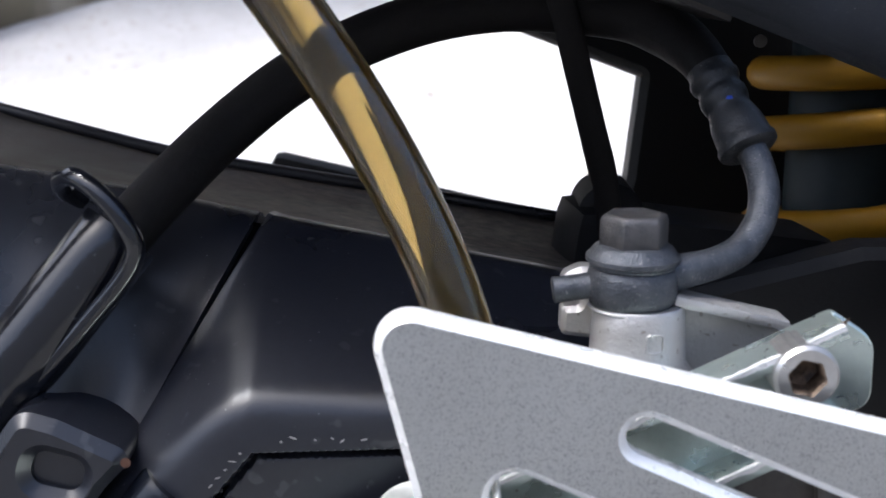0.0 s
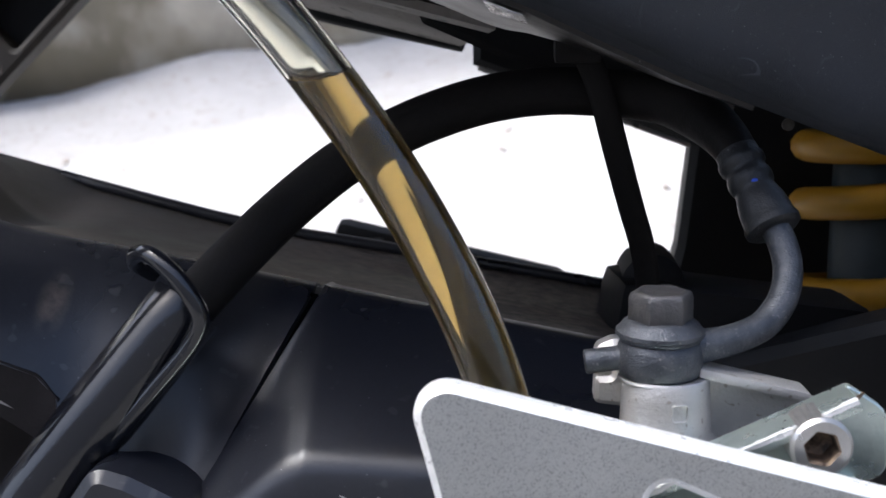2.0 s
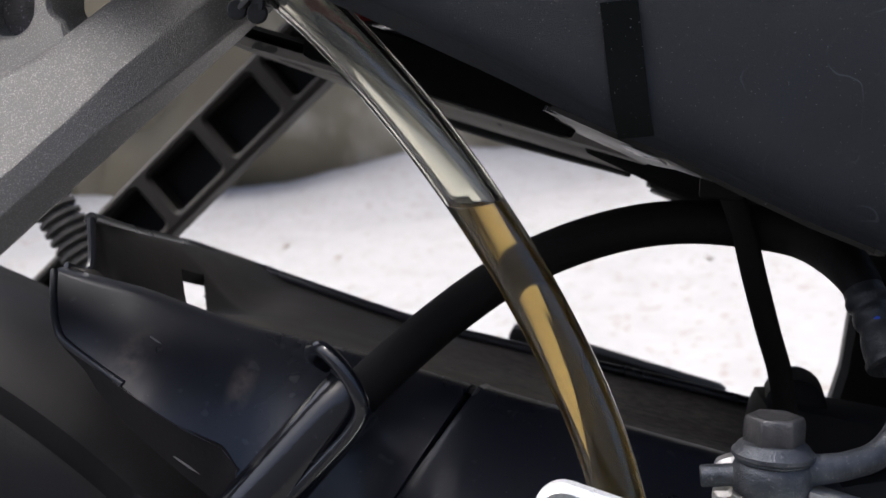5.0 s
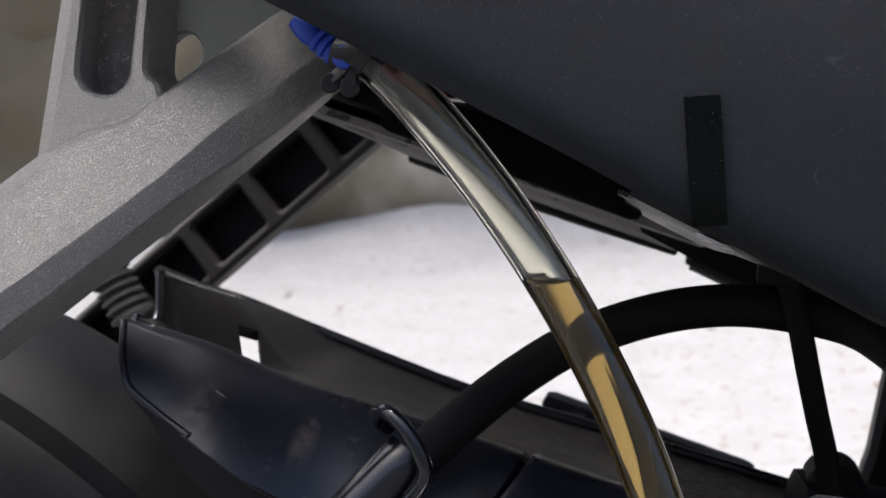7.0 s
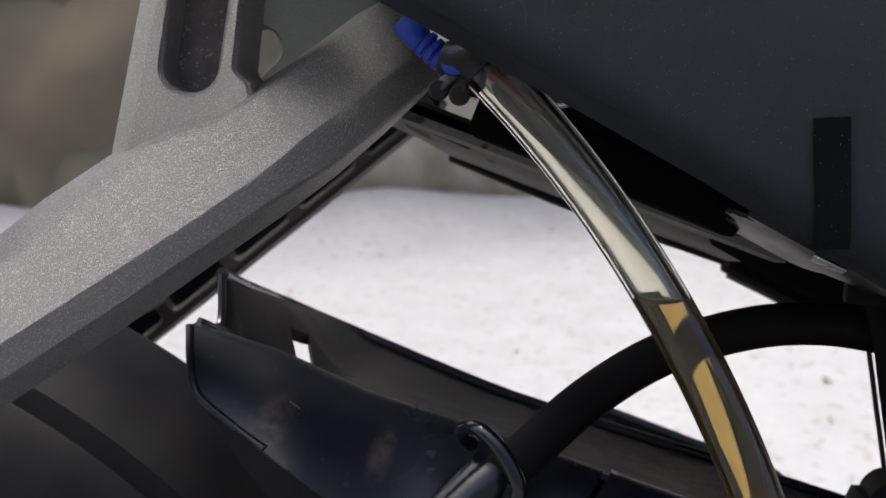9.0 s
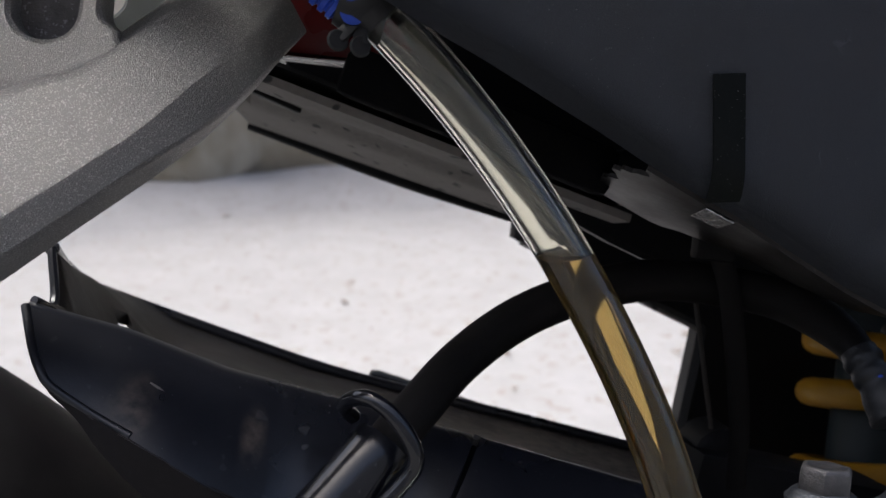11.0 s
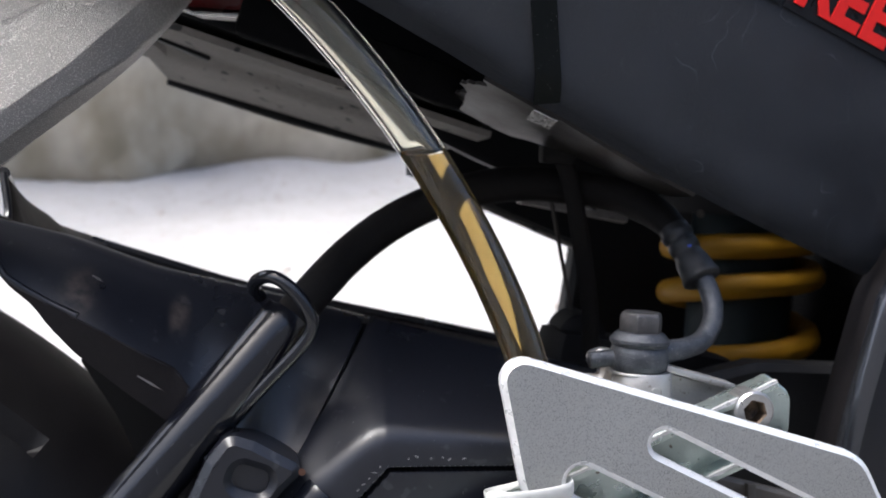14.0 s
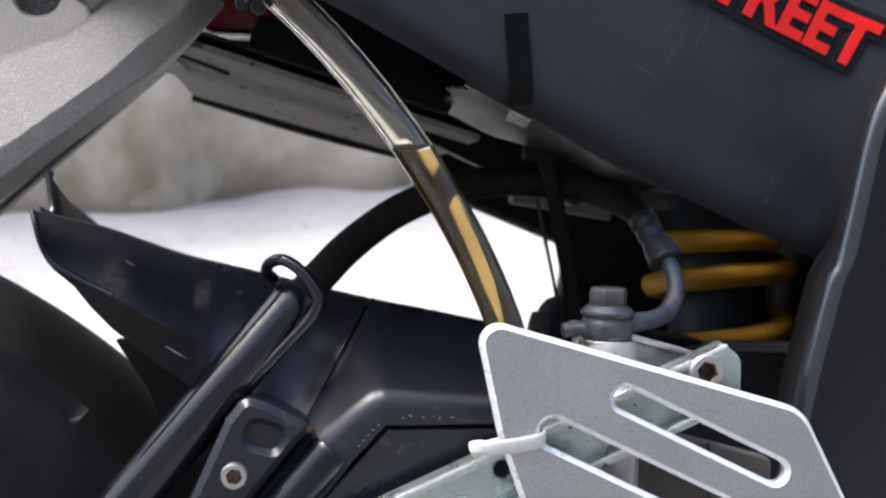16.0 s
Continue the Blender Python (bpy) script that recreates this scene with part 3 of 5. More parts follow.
def socket_screw(name, centre, r, length, parent=None, label=""):
    """A cap screw whose head faces the viewer's side (-y)."""
    x, y, z = centre
    ob = thing(name, (x, y + length, z), label, "screw") if parent is None else parent
    bm = bmesh.new()
    seg = 48
    rings = []
    for rr, yy, knurl in ((r, length, 1), (r, 0.0014, 1), (r * 0.985, 0.0008, 0), (r * 0.88, 0.0, 0), (r * 0.62, 0.0, 0)):
        hexed = rr < r * 0.7
        ring = []
        for k in range(seg):
            a = 2 * math.pi * k / seg
            q = rr * (0.965 if knurl and k % 2 else 1) * (hexagon(a) if hexed else 1)
            ring.append(bm.verts.new((x + q * math.cos(a), y + yy, z + q * math.sin(a))))
        rings.append(ring)
    for a, b in zip(rings, rings[1:]):
        for k in range(seg):
            bm.faces.new((a[k], a[(k + 1) % seg], b[(k + 1) % seg], b[k]))
    bmesh.ops.recalc_face_normals(bm, faces=bm.faces)
    head = part("screw_head", bm, M_SCREW, ob, "knurled silver cap screw head", smooth=20)
    well = bmesh.new()
    wells = [[well.verts.new((x + q * hexagon(2 * math.pi * k / seg) * math.cos(2 * math.pi * k / seg), y + dy, z + q * hexagon(2 * math.pi * k / seg) * math.sin(2 * math.pi * k / seg))) for k in range(seg)]
             for q, dy in ((r * 0.62, 0.0), (r * 0.56, 0.0005), (r * 0.56, length * 0.55), (r * 0.30, length * 0.62))]
    for a, b in zip(wells, wells[1:]):
        for k in range(seg):
            well.faces.new((a[k], a[(k + 1) % seg], b[(k + 1) % seg], b[k]))
    well.faces.new(wells[-1])
    bmesh.ops.recalc_face_normals(well, faces=well.faces)
    bmesh.ops.reverse_faces(well, faces=well.faces)
    part("hex_socket", well, M_RUST, head, "rusty brown hexagon socket", smooth=15)
    return ob


def cable_tie():
    ob = thing("cable_tie", (0.0, -0.13, 0.478), "white nylon cable tie looped round the guard and bracket", "cable tie")
    loop = [(0.0098, -0.1235, 0.4822), (0.0094, -0.1312, 0.4821), (0.0040, -0.1332, 0.4810), (-0.0025, -0.1336, 0.4800), (-0.0082, -0.1332, 0.4793), (-0.0114, -0.1300, 0.4784),
            (-0.0118, -0.1215, 0.4758), (-0.0085, -0.1062, 0.4728), (0.0010, -0.1052, 0.4750), (0.0080, -0.1070, 0.4795), (0.0098, -0.1150, 0.4818), (0.0098, -0.1235, 0.4822)]
    part("strap", sweep(loop, 0.001, 12, 6, False, flat=(0.0026, 0.0007), up=(0, 0, 1)), M_NYLON, ob)
    part("lock_head", beam((-0.0138, -0.1285, 0.4786), (-0.0100, -0.1312, 0.4796), 0.0030, 0.0038, 0.0009), M_NYLON, ob)
    return ob


# ---- brake master cylinder, banjo and hose ----
def master_cylinder():
    ob = thing("brake_master_cylinder", (0.0395, -0.097, 0.45), "cast silver alloy rear brake master cylinder", "brake cylinder")
    c = (0.0393, -0.0965, 0.0)
    part("body", lathe([(0.0088, 0.5108), (0.0092, 0.5102), (0.0095, 0.5060), (0.0098, 0.4990), (0.0125, 0.4950), (0.0135, 0.4900), (0.0120, 0.4700), (0.0120, 0.4500)][::-1], c), M_DIECAST, ob)
    web = rounded([(0.0440, 0.5118, 0.001), (0.0440, 0.4900, 0.002), (0.0720, 0.4880, 0.002), (0.0740, 0.5030, 0.002), (0.0660, 0.5070, 0.002)])
    part("web", sheet(web, (), -0.0960, -0.0900, 0.0012), M_DIECAST, ob)
    part("web_rim", beam((0.0455, -0.0965, 0.5122), (0.0690, -0.0950, 0.5064), 0.0085, 0.0022, 0.0008), M_DIECAST, ob)
    tab = [q - Vector((0, 0.0045)) for q in rounded([(0.0245, 0.5185, 0.003), (0.0248, 0.5150, 0.001), (0.0285, 0.5150, 0.001), (0.0285, 0.5118, 0.001), (0.0246, 0.5116, 0.001), (0.0244, 0.5056, 0.0018), (0.0330, 0.5046, 0.001), (0.0330, 0.5200, 0.002), (0.0285, 0.5204, 0.004)], 6)]
    part("lug", sheet(tab, (), -0.0885, -0.0835, 0.0012), M_DIECAST, ob)
    frame_ = bmesh.new()
    sq = rounded([(-0.00165, 0.0018, 0.0007), (-0.00165, -0.0018, 0.0007), (0.00165, -0.0018, 0.0007), (0.00165, 0.0018, 0.0007)], 4)
    ring = [(0.0412 + p.x, -0.0965 - math.sqrt(0.0098 ** 2 - (0.0019 + p.x) ** 2) + 0.0001, 0.5050 + p.y) for p in sq]
    sweep(ring + ring[:1], 0.00022, 6, 0, False, bm=frame_)
    part("cast_mark", frame_, M_DIECAST, ob)
    return ob


def banjo_bolt():
    c = (0.0378, -0.0965, 0.0)
    ob = thing("banjo_bolt", (c[0], c[1], 0.5095), "worn dark steel flanged hexagon banjo bolt", "bolt")
    bm = lathe([(0.0090, 0.5193), (0.0094, 0.5197), (0.0094, 0.5206), (0.0088, 0.5211), (0.0080, 0.5222), (0.0072, 0.5228), (0.0066, 0.5230)], c)
    part("flange", bm, M_STEEL, ob)
    head = lathe([(0.00700, 0.5226), (0.00700, 0.5276), (0.00650, 0.5288), (0.0052, 0.5292), (0.0048, 0.5289), (0.0, 0.5288)], c, sides=6, spin=0.07)
    sharp = [e for e in head.edges if e.calc_face_angle(0) > 0.5]
    bmesh.ops.bevel(head, geom=sharp, offset=0.00035, segments=2, profile=0.5, affect="EDGES")
    part("hex_head", head, M_BOLT, ob, "rust-tinged hexagon head", smooth=25)
    part("washer", lathe([(0.0086, 0.5186), (0.0088, 0.5190), (0.0086, 0.5193)], c), M_STEEL, ob)
    part("washer", lathe([(0.0086, 0.5098), (0.0088, 0.5102), (0.0086, 0.5106)], c), M_DIECAST, ob)
    return ob


def brake_hose():
    c = (0.0378, -0.0965, 0.0)
    ob = thing("brake_hose", (0.0378, -0.08, 0.51), "black rubber brake hose with steel banjo end and crimped collar", "hose")
    eye = part("banjo_eye", lathe([(0.0078, 0.5106), (0.0086, 0.5112), (0.0091, 0.5130), (0.0092, 0.5148), (0.0090, 0.5168), (0.0085, 0.5182), (0.0080, 0.5186)], c), M_STEEL, ob, "dark steel banjo eye")
    part("peg", lathe([(0.0022, 0.0), (0.00265, 0.0004), (0.00265, 0.0098)], (0.0218, -0.0970, 0.5134), (1, 0, 0.14), 24), M_STEEL, eye)
    pipe = [(0.0440, -0.0962, 0.5163, 0.0040), (0.0490, -0.0950, 0.5170, 0.0035), (0.0546, -0.0920, 0.5175, 0.0033), (0.0614, -0.0870, 0.5192, 0.0033),
            (0.0662, -0.0825, 0.5240, 0.0033), (0.0679, -0.0785, 0.5296, 0.0033), (0.0671, -0.0752, 0.5350, 0.0033), (0.0655, -0.0732, 0.5385, 0.0033)]
    part("pipe", sweep(pipe, seg=24), M_STEEL, ob, "grey bent steel pipe")
    foot, head = Vector((0.0668, -0.0755, 0.5350)), Vector((0.0578, -0.0600, 0.5556))
    a, b = foot.lerp(head, 0.12), foot.lerp(head, 0.92)
    L = (b - a).length
    part("collar", lathe([(r, 0.82 * h) for r, h in ((0.0040, 0.0), (0.0058, 0.0003), (0.0065, 0.0010), (0.0066, 0.0026), (0.0061, 0.0036), (0.0060, 0.0060), (0.0057, 0.0092), (0.0051, 0.0118), (0.0048, 0.0130), (0.0048, 0.0142),
                          (0.0052, 0.0150), (0.0054, 0.0166), (0.0052, 0.0184), (0.0048, 0.0192), (0.0049, 0.0206), (0.0055, 0.0216), (0.0056, 0.0234), (0.0051, 0.0246), (0.0050, L / 0.82))], a, b - a), M_COLLAR, ob, "crimped black steel collar")
    for spot, m, name in (((0.0573, -0.0664, 0.5530), M_NYLON, "pale paint dab"), ((0.0612, -0.0708, 0.5482), M_BLUE, "blue paint dab")):
        part("paint_mark", lathe([(0.0012, -0.0006), (0.0009, 0.0002), (0.0, 0.0005)], spot, (-0.1, -1, -0.3), 14), m, ob, name)
    r = 0.0063
    line = [(0.0600, -0.0625, 0.5510, 0.0046), (0.0575, -0.0560, 0.5560, 0.0053), (0.0525, -0.0440, 0.5608, r), (0.0440, -0.0330, 0.5640, r), (0.0295, -0.0275, 0.5655, r), (0.0130, -0.0275, 0.5658, r),
            (-0.0040, -0.0300, 0.5632, r), (-0.0215, -0.0340, 0.5572, r), (-0.0365, -0.0390, 0.5492, r), (-0.0505, -0.0480, 0.5385, r), (-0.0620, -0.0620, 0.5275, r), (-0.0730, -0.0740, 0.5155, r), (-0.0830, -0.0800, 0.5040, r)]
    part("rubber_hose", sweep(line, seg=24), M_HOSE, ob, "matt black rubber hose")
    return ob


def hose_strap():
    ob = thing("hose_strap", (0.030, -0.024, 0.51), "black rubber strap hanging in front of the brake hose", "strap")
    part("clip", block(0.0165, 0.0285, -0.0400, -0.0330, 0.5735, 0.5825, 0.0015), M_HOSE, ob)
    part("tail", sweep([(0.0232, -0.0362, 0.5790), (0.0283, -0.0366, 0.5670), (0.0325, -0.0345, 0.5520), (0.0372, -0.0300, 0.5360), (0.0415, -0.0240, 0.5220), (0.0450, -0.0180, 0.5020)], 0.001, 14, 4, flat=(0.0034, 0.0012), up=(1, 0, 0.3)), M_HOSE, ob)
    part("wire", sweep([(0.0290, 0.0010, 0.5660), (0.0330, 0.0010, 0.5500), (0.0375, 0.0020, 0.5330), (0.0420, 0.0030, 0.5160)], 0.0008, 8, 4), M_BROWN, ob, "thin grey wire")
    return ob


# ---- clear tube with fluid ----
def tube_point(z):
    """The tube's centre line: an even sag from the clip down behind the guard."""
    u = (z - 0.57) / 0.055
    return (-0.02996 - 0.03952 * u - 0.00889 * u * u - 0.00126 * u ** 3 - 0.00118 * u ** 4, -0.09649 + 0.00093 * u - 0.00145 * u * u + 0.00074 * u ** 3, z)


TUBE_LINE = [tube_point(0.6262 - 0.1362 * k / 12) for k in range(13)]


def clear_tube():
    ob = thing("clear_tube", TUBE_LINE[-1], "clear vinyl tube part filled with amber fluid", "tube")
    ro, ri, seg = 0.0064, 0.0045, 72
    line = curve_points(TUBE_LINE, 14)
    level = min(range(len(line)), key=lambda i: abs(line[i][2] - 0.5752))
    bm = bmesh.new()

    def ring(i, r, tilt=False):
        p = Vector(line[i][:3])
        t = Vector(line[min(i + 1, len(line) - 1)][:3] - line[max(i - 1, 0)][:3]).normalized()
        side = Vector((0, 1, 0)) - t * t.y
        side.normalize()
        other = t.cross(side)
        out = []
        for k in range(seg):
            a = 2 * math.pi * k / seg
            off = side * (math.cos(a) * r) + other * (math.sin(a) * r)
            if tilt:
                off = off - t * ((off.z + 0.0) / t.z)
            out.append(bm.verts.new(p + off))
        return out

    def wall(rings):
        for a, b in zip(rings, rings[1:]):
            for k in range(seg):
                bm.faces.new((a[k], a[(k + 1) % seg], b[(k + 1) % seg], b[k]))

    outer = [ring(i, ro) for i in range(len(line))]
    wall(outer)
    inner = [ring(i, ri) for i in range(level - 3)] + [ring(level, ri, True)]
    wall(inner)
    for k in range(seg):
        bm.faces.new((outer[0][k], outer[0][(k + 1) % seg], inner[0][(k + 1) % seg], inner[0][k]))
    bm.faces.new(outer[-1])
    dish = [inner[-1]]
    for k_, drop in ((0.86, 0.0006), (0.64, 0.0011), (0.36, 0.0014), (0.05, 0.0015)):
        c = sum((v.co for v in inner[-1]), Vector()) / seg
        dish.append([bm.verts.new(c + (v.co - c) * k_ - Vector((0, 0, drop))) for v in inner[-1]])
    wall(dish)
    bm.faces.new(dish[-1])
    bmesh.ops.recalc_face_normals(bm, faces=bm.faces)
    part("tube_wall", bm, M_HOSE_CLEAR, ob, "clear glossy vinyl tube wall", smooth=50)
    bm = bmesh.new()
    rings = [ring(level, ri * 0.985, True)] + [ring(i, ri * 0.985) for i in range(level + 4, len(line) - 1)]
    wall(rings)
    bm.faces.new(rings[0])
    bm.faces.new(rings[-1])
    bmesh.ops.translate(bm, verts=bm.verts, vec=(0, 0, -0.0016))
    bmesh.ops.recalc_face_normals(bm, faces=bm.faces)
    part("fluid", bm, M_OIL, ob, "amber brown fluid")
    return ob


def tube_fitting():
    top, nxt = Vector(TUBE_LINE[0]), Vector(TUBE_LINE[1])
    d = (nxt - top).normalized()
    ob = thing("tube_clip", top, "black spring clip on the end of the clear tube", "clip")
    part("band", lathe([(0.0065, -0.0026), (0.0073, -0.0026), (0.0073, 0.0010), (0.0065, 0.0010)], top, d, 32), M_RUBBER, ob)
    part("collar", sweep([(*(top + Vector((0.0004, 0, -0.0002))), 0.0064), (-0.0862, -0.0965, 0.6264, 0.0058), (-0.0895, -0.0967, 0.6264, 0.0050), (-0.0928, -0.0967, 0.6272, 0.0042)], seg=28), M_RUBBER, ob)
    for x, z in ((-0.0920, 0.6190), (-0.0868, 0.6182)):
        part("ear", lathe([(0.0, -0.0008), (0.0022, -0.0007), (0.0026, 0.0), (0.0022, 0.0007), (0.0, 0.0008)], (x, -0.1015, z), (0.25, -1, 0.2), 20), M_RUBBER, ob)
        part("ear_neck", beam((0.3 * x + 0.7 * top.x - 0.0035, -0.1000, 0.6232), (x, -0.1013, z + 0.0004), 0.0016, 0.0034, 0.0005, up=(1, 0, 0.4)), M_RUBBER, ob)
    ob2 = thing("fluid_union", (-0.0918, -0.0968, 0.6262), "ribbed blue rubber union behind the clip", "union")
    prof = [(0.0034, 0.0)]
    for k in range(3):
        prof += [(0.0026, k * 0.0024 + 0.0006), (0.0035, k * 0.0024 + 0.0010), (0.0035, k * 0.0024 + 0.0022), (0.0026, k * 0.0024 + 0.0026)]
    prof += [(0.0032, 0.0082), (0.0034, 0.0100), (0.0031, 0.0125), (0.0024, 0.0150), (0.0018, 0.0152)]
    part("ribbed_sleeve", lathe(prof, (-0.0918, -0.0968, 0.6262), (-0.0105, 0.0, 0.0073), 28), M_BLUE, ob2)
    part("spigot", lathe([(0.0, 0.0), (0.0030, 0.0004), (0.0030, 0.0016)], (-0.0892, -0.1016, 0.6258), (0.1, 1, 0), 20), M_BLUE, ob2)
    return ob


heel_guard()
bracket()
socket_screw("bracket_screw", (0.0668, -0.1205, 0.5033), 0.0062, 0.0100, label="silver cap screw with a rusty hexagon socket")
cable_tie()
master_cylinder()
banjo_bolt()
brake_hose()
hose_strap()
clear_tube()
tube_fitting()


# ---- tail cover with tape and lettering ----
PANEL_LOW = [(-0.300, 0.742), (-0.170, 0.6690), (-0.1090, 0.6390), (-0.0976, 0.6342), (-0.0871, 0.6297), (-0.0782, 0.6258), (-0.0682, 0.6215), (-0.0588, 0.6178), (-0.0412, 0.6100), (-0.0275, 0.6040), (-0.0155, 0.5982),
             (0.0000, 0.5916), (0.0100, 0.5880), (0.0262, 0.5803), (0.0440, 0.5722), (0.0615, 0.5655), (0.0890, 0.5548), (0.1265, 0.5411)]


def panel_y(x):
    """The cover flares out towards the tail."""
    return -0.101 + 0.25 * min(0.13, max(-0.11, x))


def panel_bend(x, z):
    low = lerp_table(PANEL_LOW, x)
    h = max(0.0, z - low)
    return 0.006 * (1 - min(1, h / 0.010)) ** 2 + 0.05 * max(0, h - 0.05) - 0.002 * math.sin(max(0, min(1, h / 0.1)) * math.pi)


def under_height(x, v):
    return lerp_table(PANEL_LOW, x) - 0.0002 - (0.0066 - 0.045 * max(0, x) - 0.16 * max(0, min(0.02, x - 0.005))) * v


def tail_cover():
    ob = thing("tail_cover", (0.0, -0.09, 0.6), "dusty dark grey plastic side cover with scratches", "side cover")
    cols = [x / 1000 for x in range(-300, 126, 6)] + [0.1265]
    rows = []
    right = lambda z: 0.1290 + 0.232 * (z - 0.5411) + 1.3 * max(0, z - 0.592)  # noqa: E731
    for k in range(25):
        u = (k / 24) ** 1.6
        row = []
        for x in cols:
            low = lerp_table(PANEL_LOW, x)
            z = low + u * (0.80 - low)
            xx = x + (right(z) - 0.1265) * ((x + 0.3) / 0.4265) ** 3
            row.append((xx, panel_y(xx) + panel_bend(xx, z), z))
        rows.append(row)
    lip = [[(x, panel_y(x) + 0.006 + dy, lerp_table(PANEL_LOW, x) + dz) for x in cols] for dy, dz in ((0.003, 0.0012), (0.0015, -0.0002))]
    part("shell", loft(lip + rows, thick=0.002), M_PANEL, ob)
    # turned-in underside, torn off at its rear end
    edge = []
    for k in range(33):
        v = k / 32
        row = []
        for i in range(41):
            x = -0.0160 + 0.075 * i / 40
            rag = 0.0040 * noise.noise((v * 4.2, 0.3, 0)) + 0.0020 * noise.noise((v * 15, 2.3, 0)) + 0.0008 * noise.noise((v * 40, 1.3, 0)) - 0.004 * v
            xx = x + rag * max(0.0, 1 - i / 8)
            row.append((xx, panel_y(xx) + 0.0075 + 0.050 * v * (1 - 10 * max(0, x - 0.01)), under_height(xx, v)))
        edge.append(row)
    # flange added behind the cover to block sky light over the cast bracket's end
    flange = [[(x / 1000, y, lerp_table(PANEL_LOW, x / 1000) + 0.011) for x in range(-128, -29, 7)] for y in (-0.0850, -0.0740, -0.0620)]
    part("shade_flange", loft(flange, thick=0.002), M_MATT, ob)
    part("underside", loft(edge, thick=0.0012), M_LIP, ob, "dusty grey turned-in underside with a torn edge")
    return ob


def tape():
    ob = thing("tape_strip", (0.002, -0.0955, 0.606), "strip of black tape stuck over the side cover", "tape")
    rows = []
    for k in range(25):
        u = k / 24
        z = 0.6213 - 0.0302 * u
        c = -0.0007 + 0.0044 * u
        rows.append([(c + s * 0.0041, panel_y(c + s * 0.0041) - 0.0007 + panel_bend(c + s * 0.0041, z), z + s * 0.0006) for s in (-1, -0.3, 0.3, 1)])
    part("strip", loft(rows, thick=0.0004), M_TAPE, ob)
    rows = []
    for k in range(9):
        u = k / 8
        c = 0.0044 + 0.0012 * u
        y = 0.0066 + 0.0150 * u
        rows.append([(c + q * 0.0040, panel_y(c + q * 0.0040) + y, under_height(c + q * 0.0040, max(0, y - 0.0075) / 0.050) - 0.0019 + 0.0002 * noise.noise((u * 5, q * 3, 7))) for q in (-1, -0.5, 0, 0.5, 1)])
    part("scuffed_end", loft(rows, thick=0.0003), M_FOIL, ob, "shiny scuffed tape end")
    return ob


def lift_plane(x):
    """The flat plane on which the letters are drawn before they are laid on the cover."""
    return panel_y(0.0635) + 0.25 * (x - 0.0635)


def lettering():
    ob = thing("sticker", (0.10, -0.0945, 0.622), "raised red sticker lettering with black outline on the side cover", "sticker")
    depth = None
    for name, mat, offset, lift, ext in (("outline", M_BLACK, 0.0038, 0.0, 0.0003), ("letters", M_RED, 0.0009, -0.0007, 0.0003)):
        cu = bpy.data.curves.new(name, "FONT")
        cu.body = "STREET"
        cu.size, cu.shear, cu.offset, cu.extrude, cu.space_character = 0.0268, 0.22, offset, ext, 1.02
        tmp = new("tmp", cu)
        dg = bpy.context.evaluated_depsgraph_get()
        me = bpy.data.meshes.new_from_object(tmp.evaluated_get(dg))
        bpy.data.objects.remove(tmp)
        bm = bmesh.new()
        bm.from_mesh(me)
        bpy.data.meshes.remove(me)
        w = max(v.co.x for v in bm.verts) - min(v.co.x for v in bm.verts)
        s = 0.0940 / w if depth is None else depth
        depth = s
        bmesh.ops.transform(bm, verts=bm.verts, matrix=Matrix.Translation((0.0612, lift_plane(0.0612) + lift, 0.6392)) @ pose(0, 0, 0, 0, 0, 14.04) @ pose(0, 0, 0, 90, 0, 0) @ pose(0, 0, 0, 0, 0, -17.9) @ Matrix.Diagonal((s, 1, 1, 1)))
        for v in bm.verts:
            front = v.co.y < lift_plane(v.co.x) + lift
            v.co.y = panel_y(v.co.x) + panel_bend(v.co.x, v.co.z) - 0.0003 + lift - (0.0005 if front else 0.0)
        part(name, bm, mat, ob)
    return ob


def side_pillar():
    ob = thing("frame_cover", (0.15, -0.075, 0.45), "glossy black plastic frame cover with rounded rim", "frame cover")
    left = [(0.1760, 0.6620), (0.1590, 0.6290), (0.1470, 0.6110), (0.1408, 0.5985), (0.1378, 0.5880), (0.1352, 0.5740), (0.1296, 0.5430), (0.1258, 0.5335), (0.1215, 0.5140), (0.1170, 0.4920), (0.1120, 0.4600), (0.1080, 0.4200)]
    line = [(p[0], p[1]) for p in curve_points(left, 5)]
    prof = [(0.0040, 0.028), (0.0016, 0.0185), (0.0006, 0.010), (0.0, 0.0052), (0.0004, 0.0034), (0.0013, 0.0019), (0.0026, 0.0009), (0.0042, 0.0003), (0.0062, 0.0), (0.012, 0.0004), (0.030, 0.003), (0.090, 0.013)]
    rows = [[(x + a, -0.0815 + b + 0.02 * max(0, z - 0.56), z) for a, b in prof] for x, z in line]
    part("inner_return", loft([r[:4] for r in rows], thick=0.0016), M_RETURN, ob, "dusty black inner return of the cover")
    part("rounded_rim", loft([r[3:9] for r in rows], thick=0.0016), M_RIM, ob)
    part("cover", loft([r[8:] for r in rows], thick=0.0016), M_GLOSS, ob)
    # added black wall that keeps light from +x off the coil spring
    part("light_block", block(0.1900, 0.1935, -0.0600, 0.1400, 0.4000, 0.6600, 0.001), M_MATT, ob)
    return ob


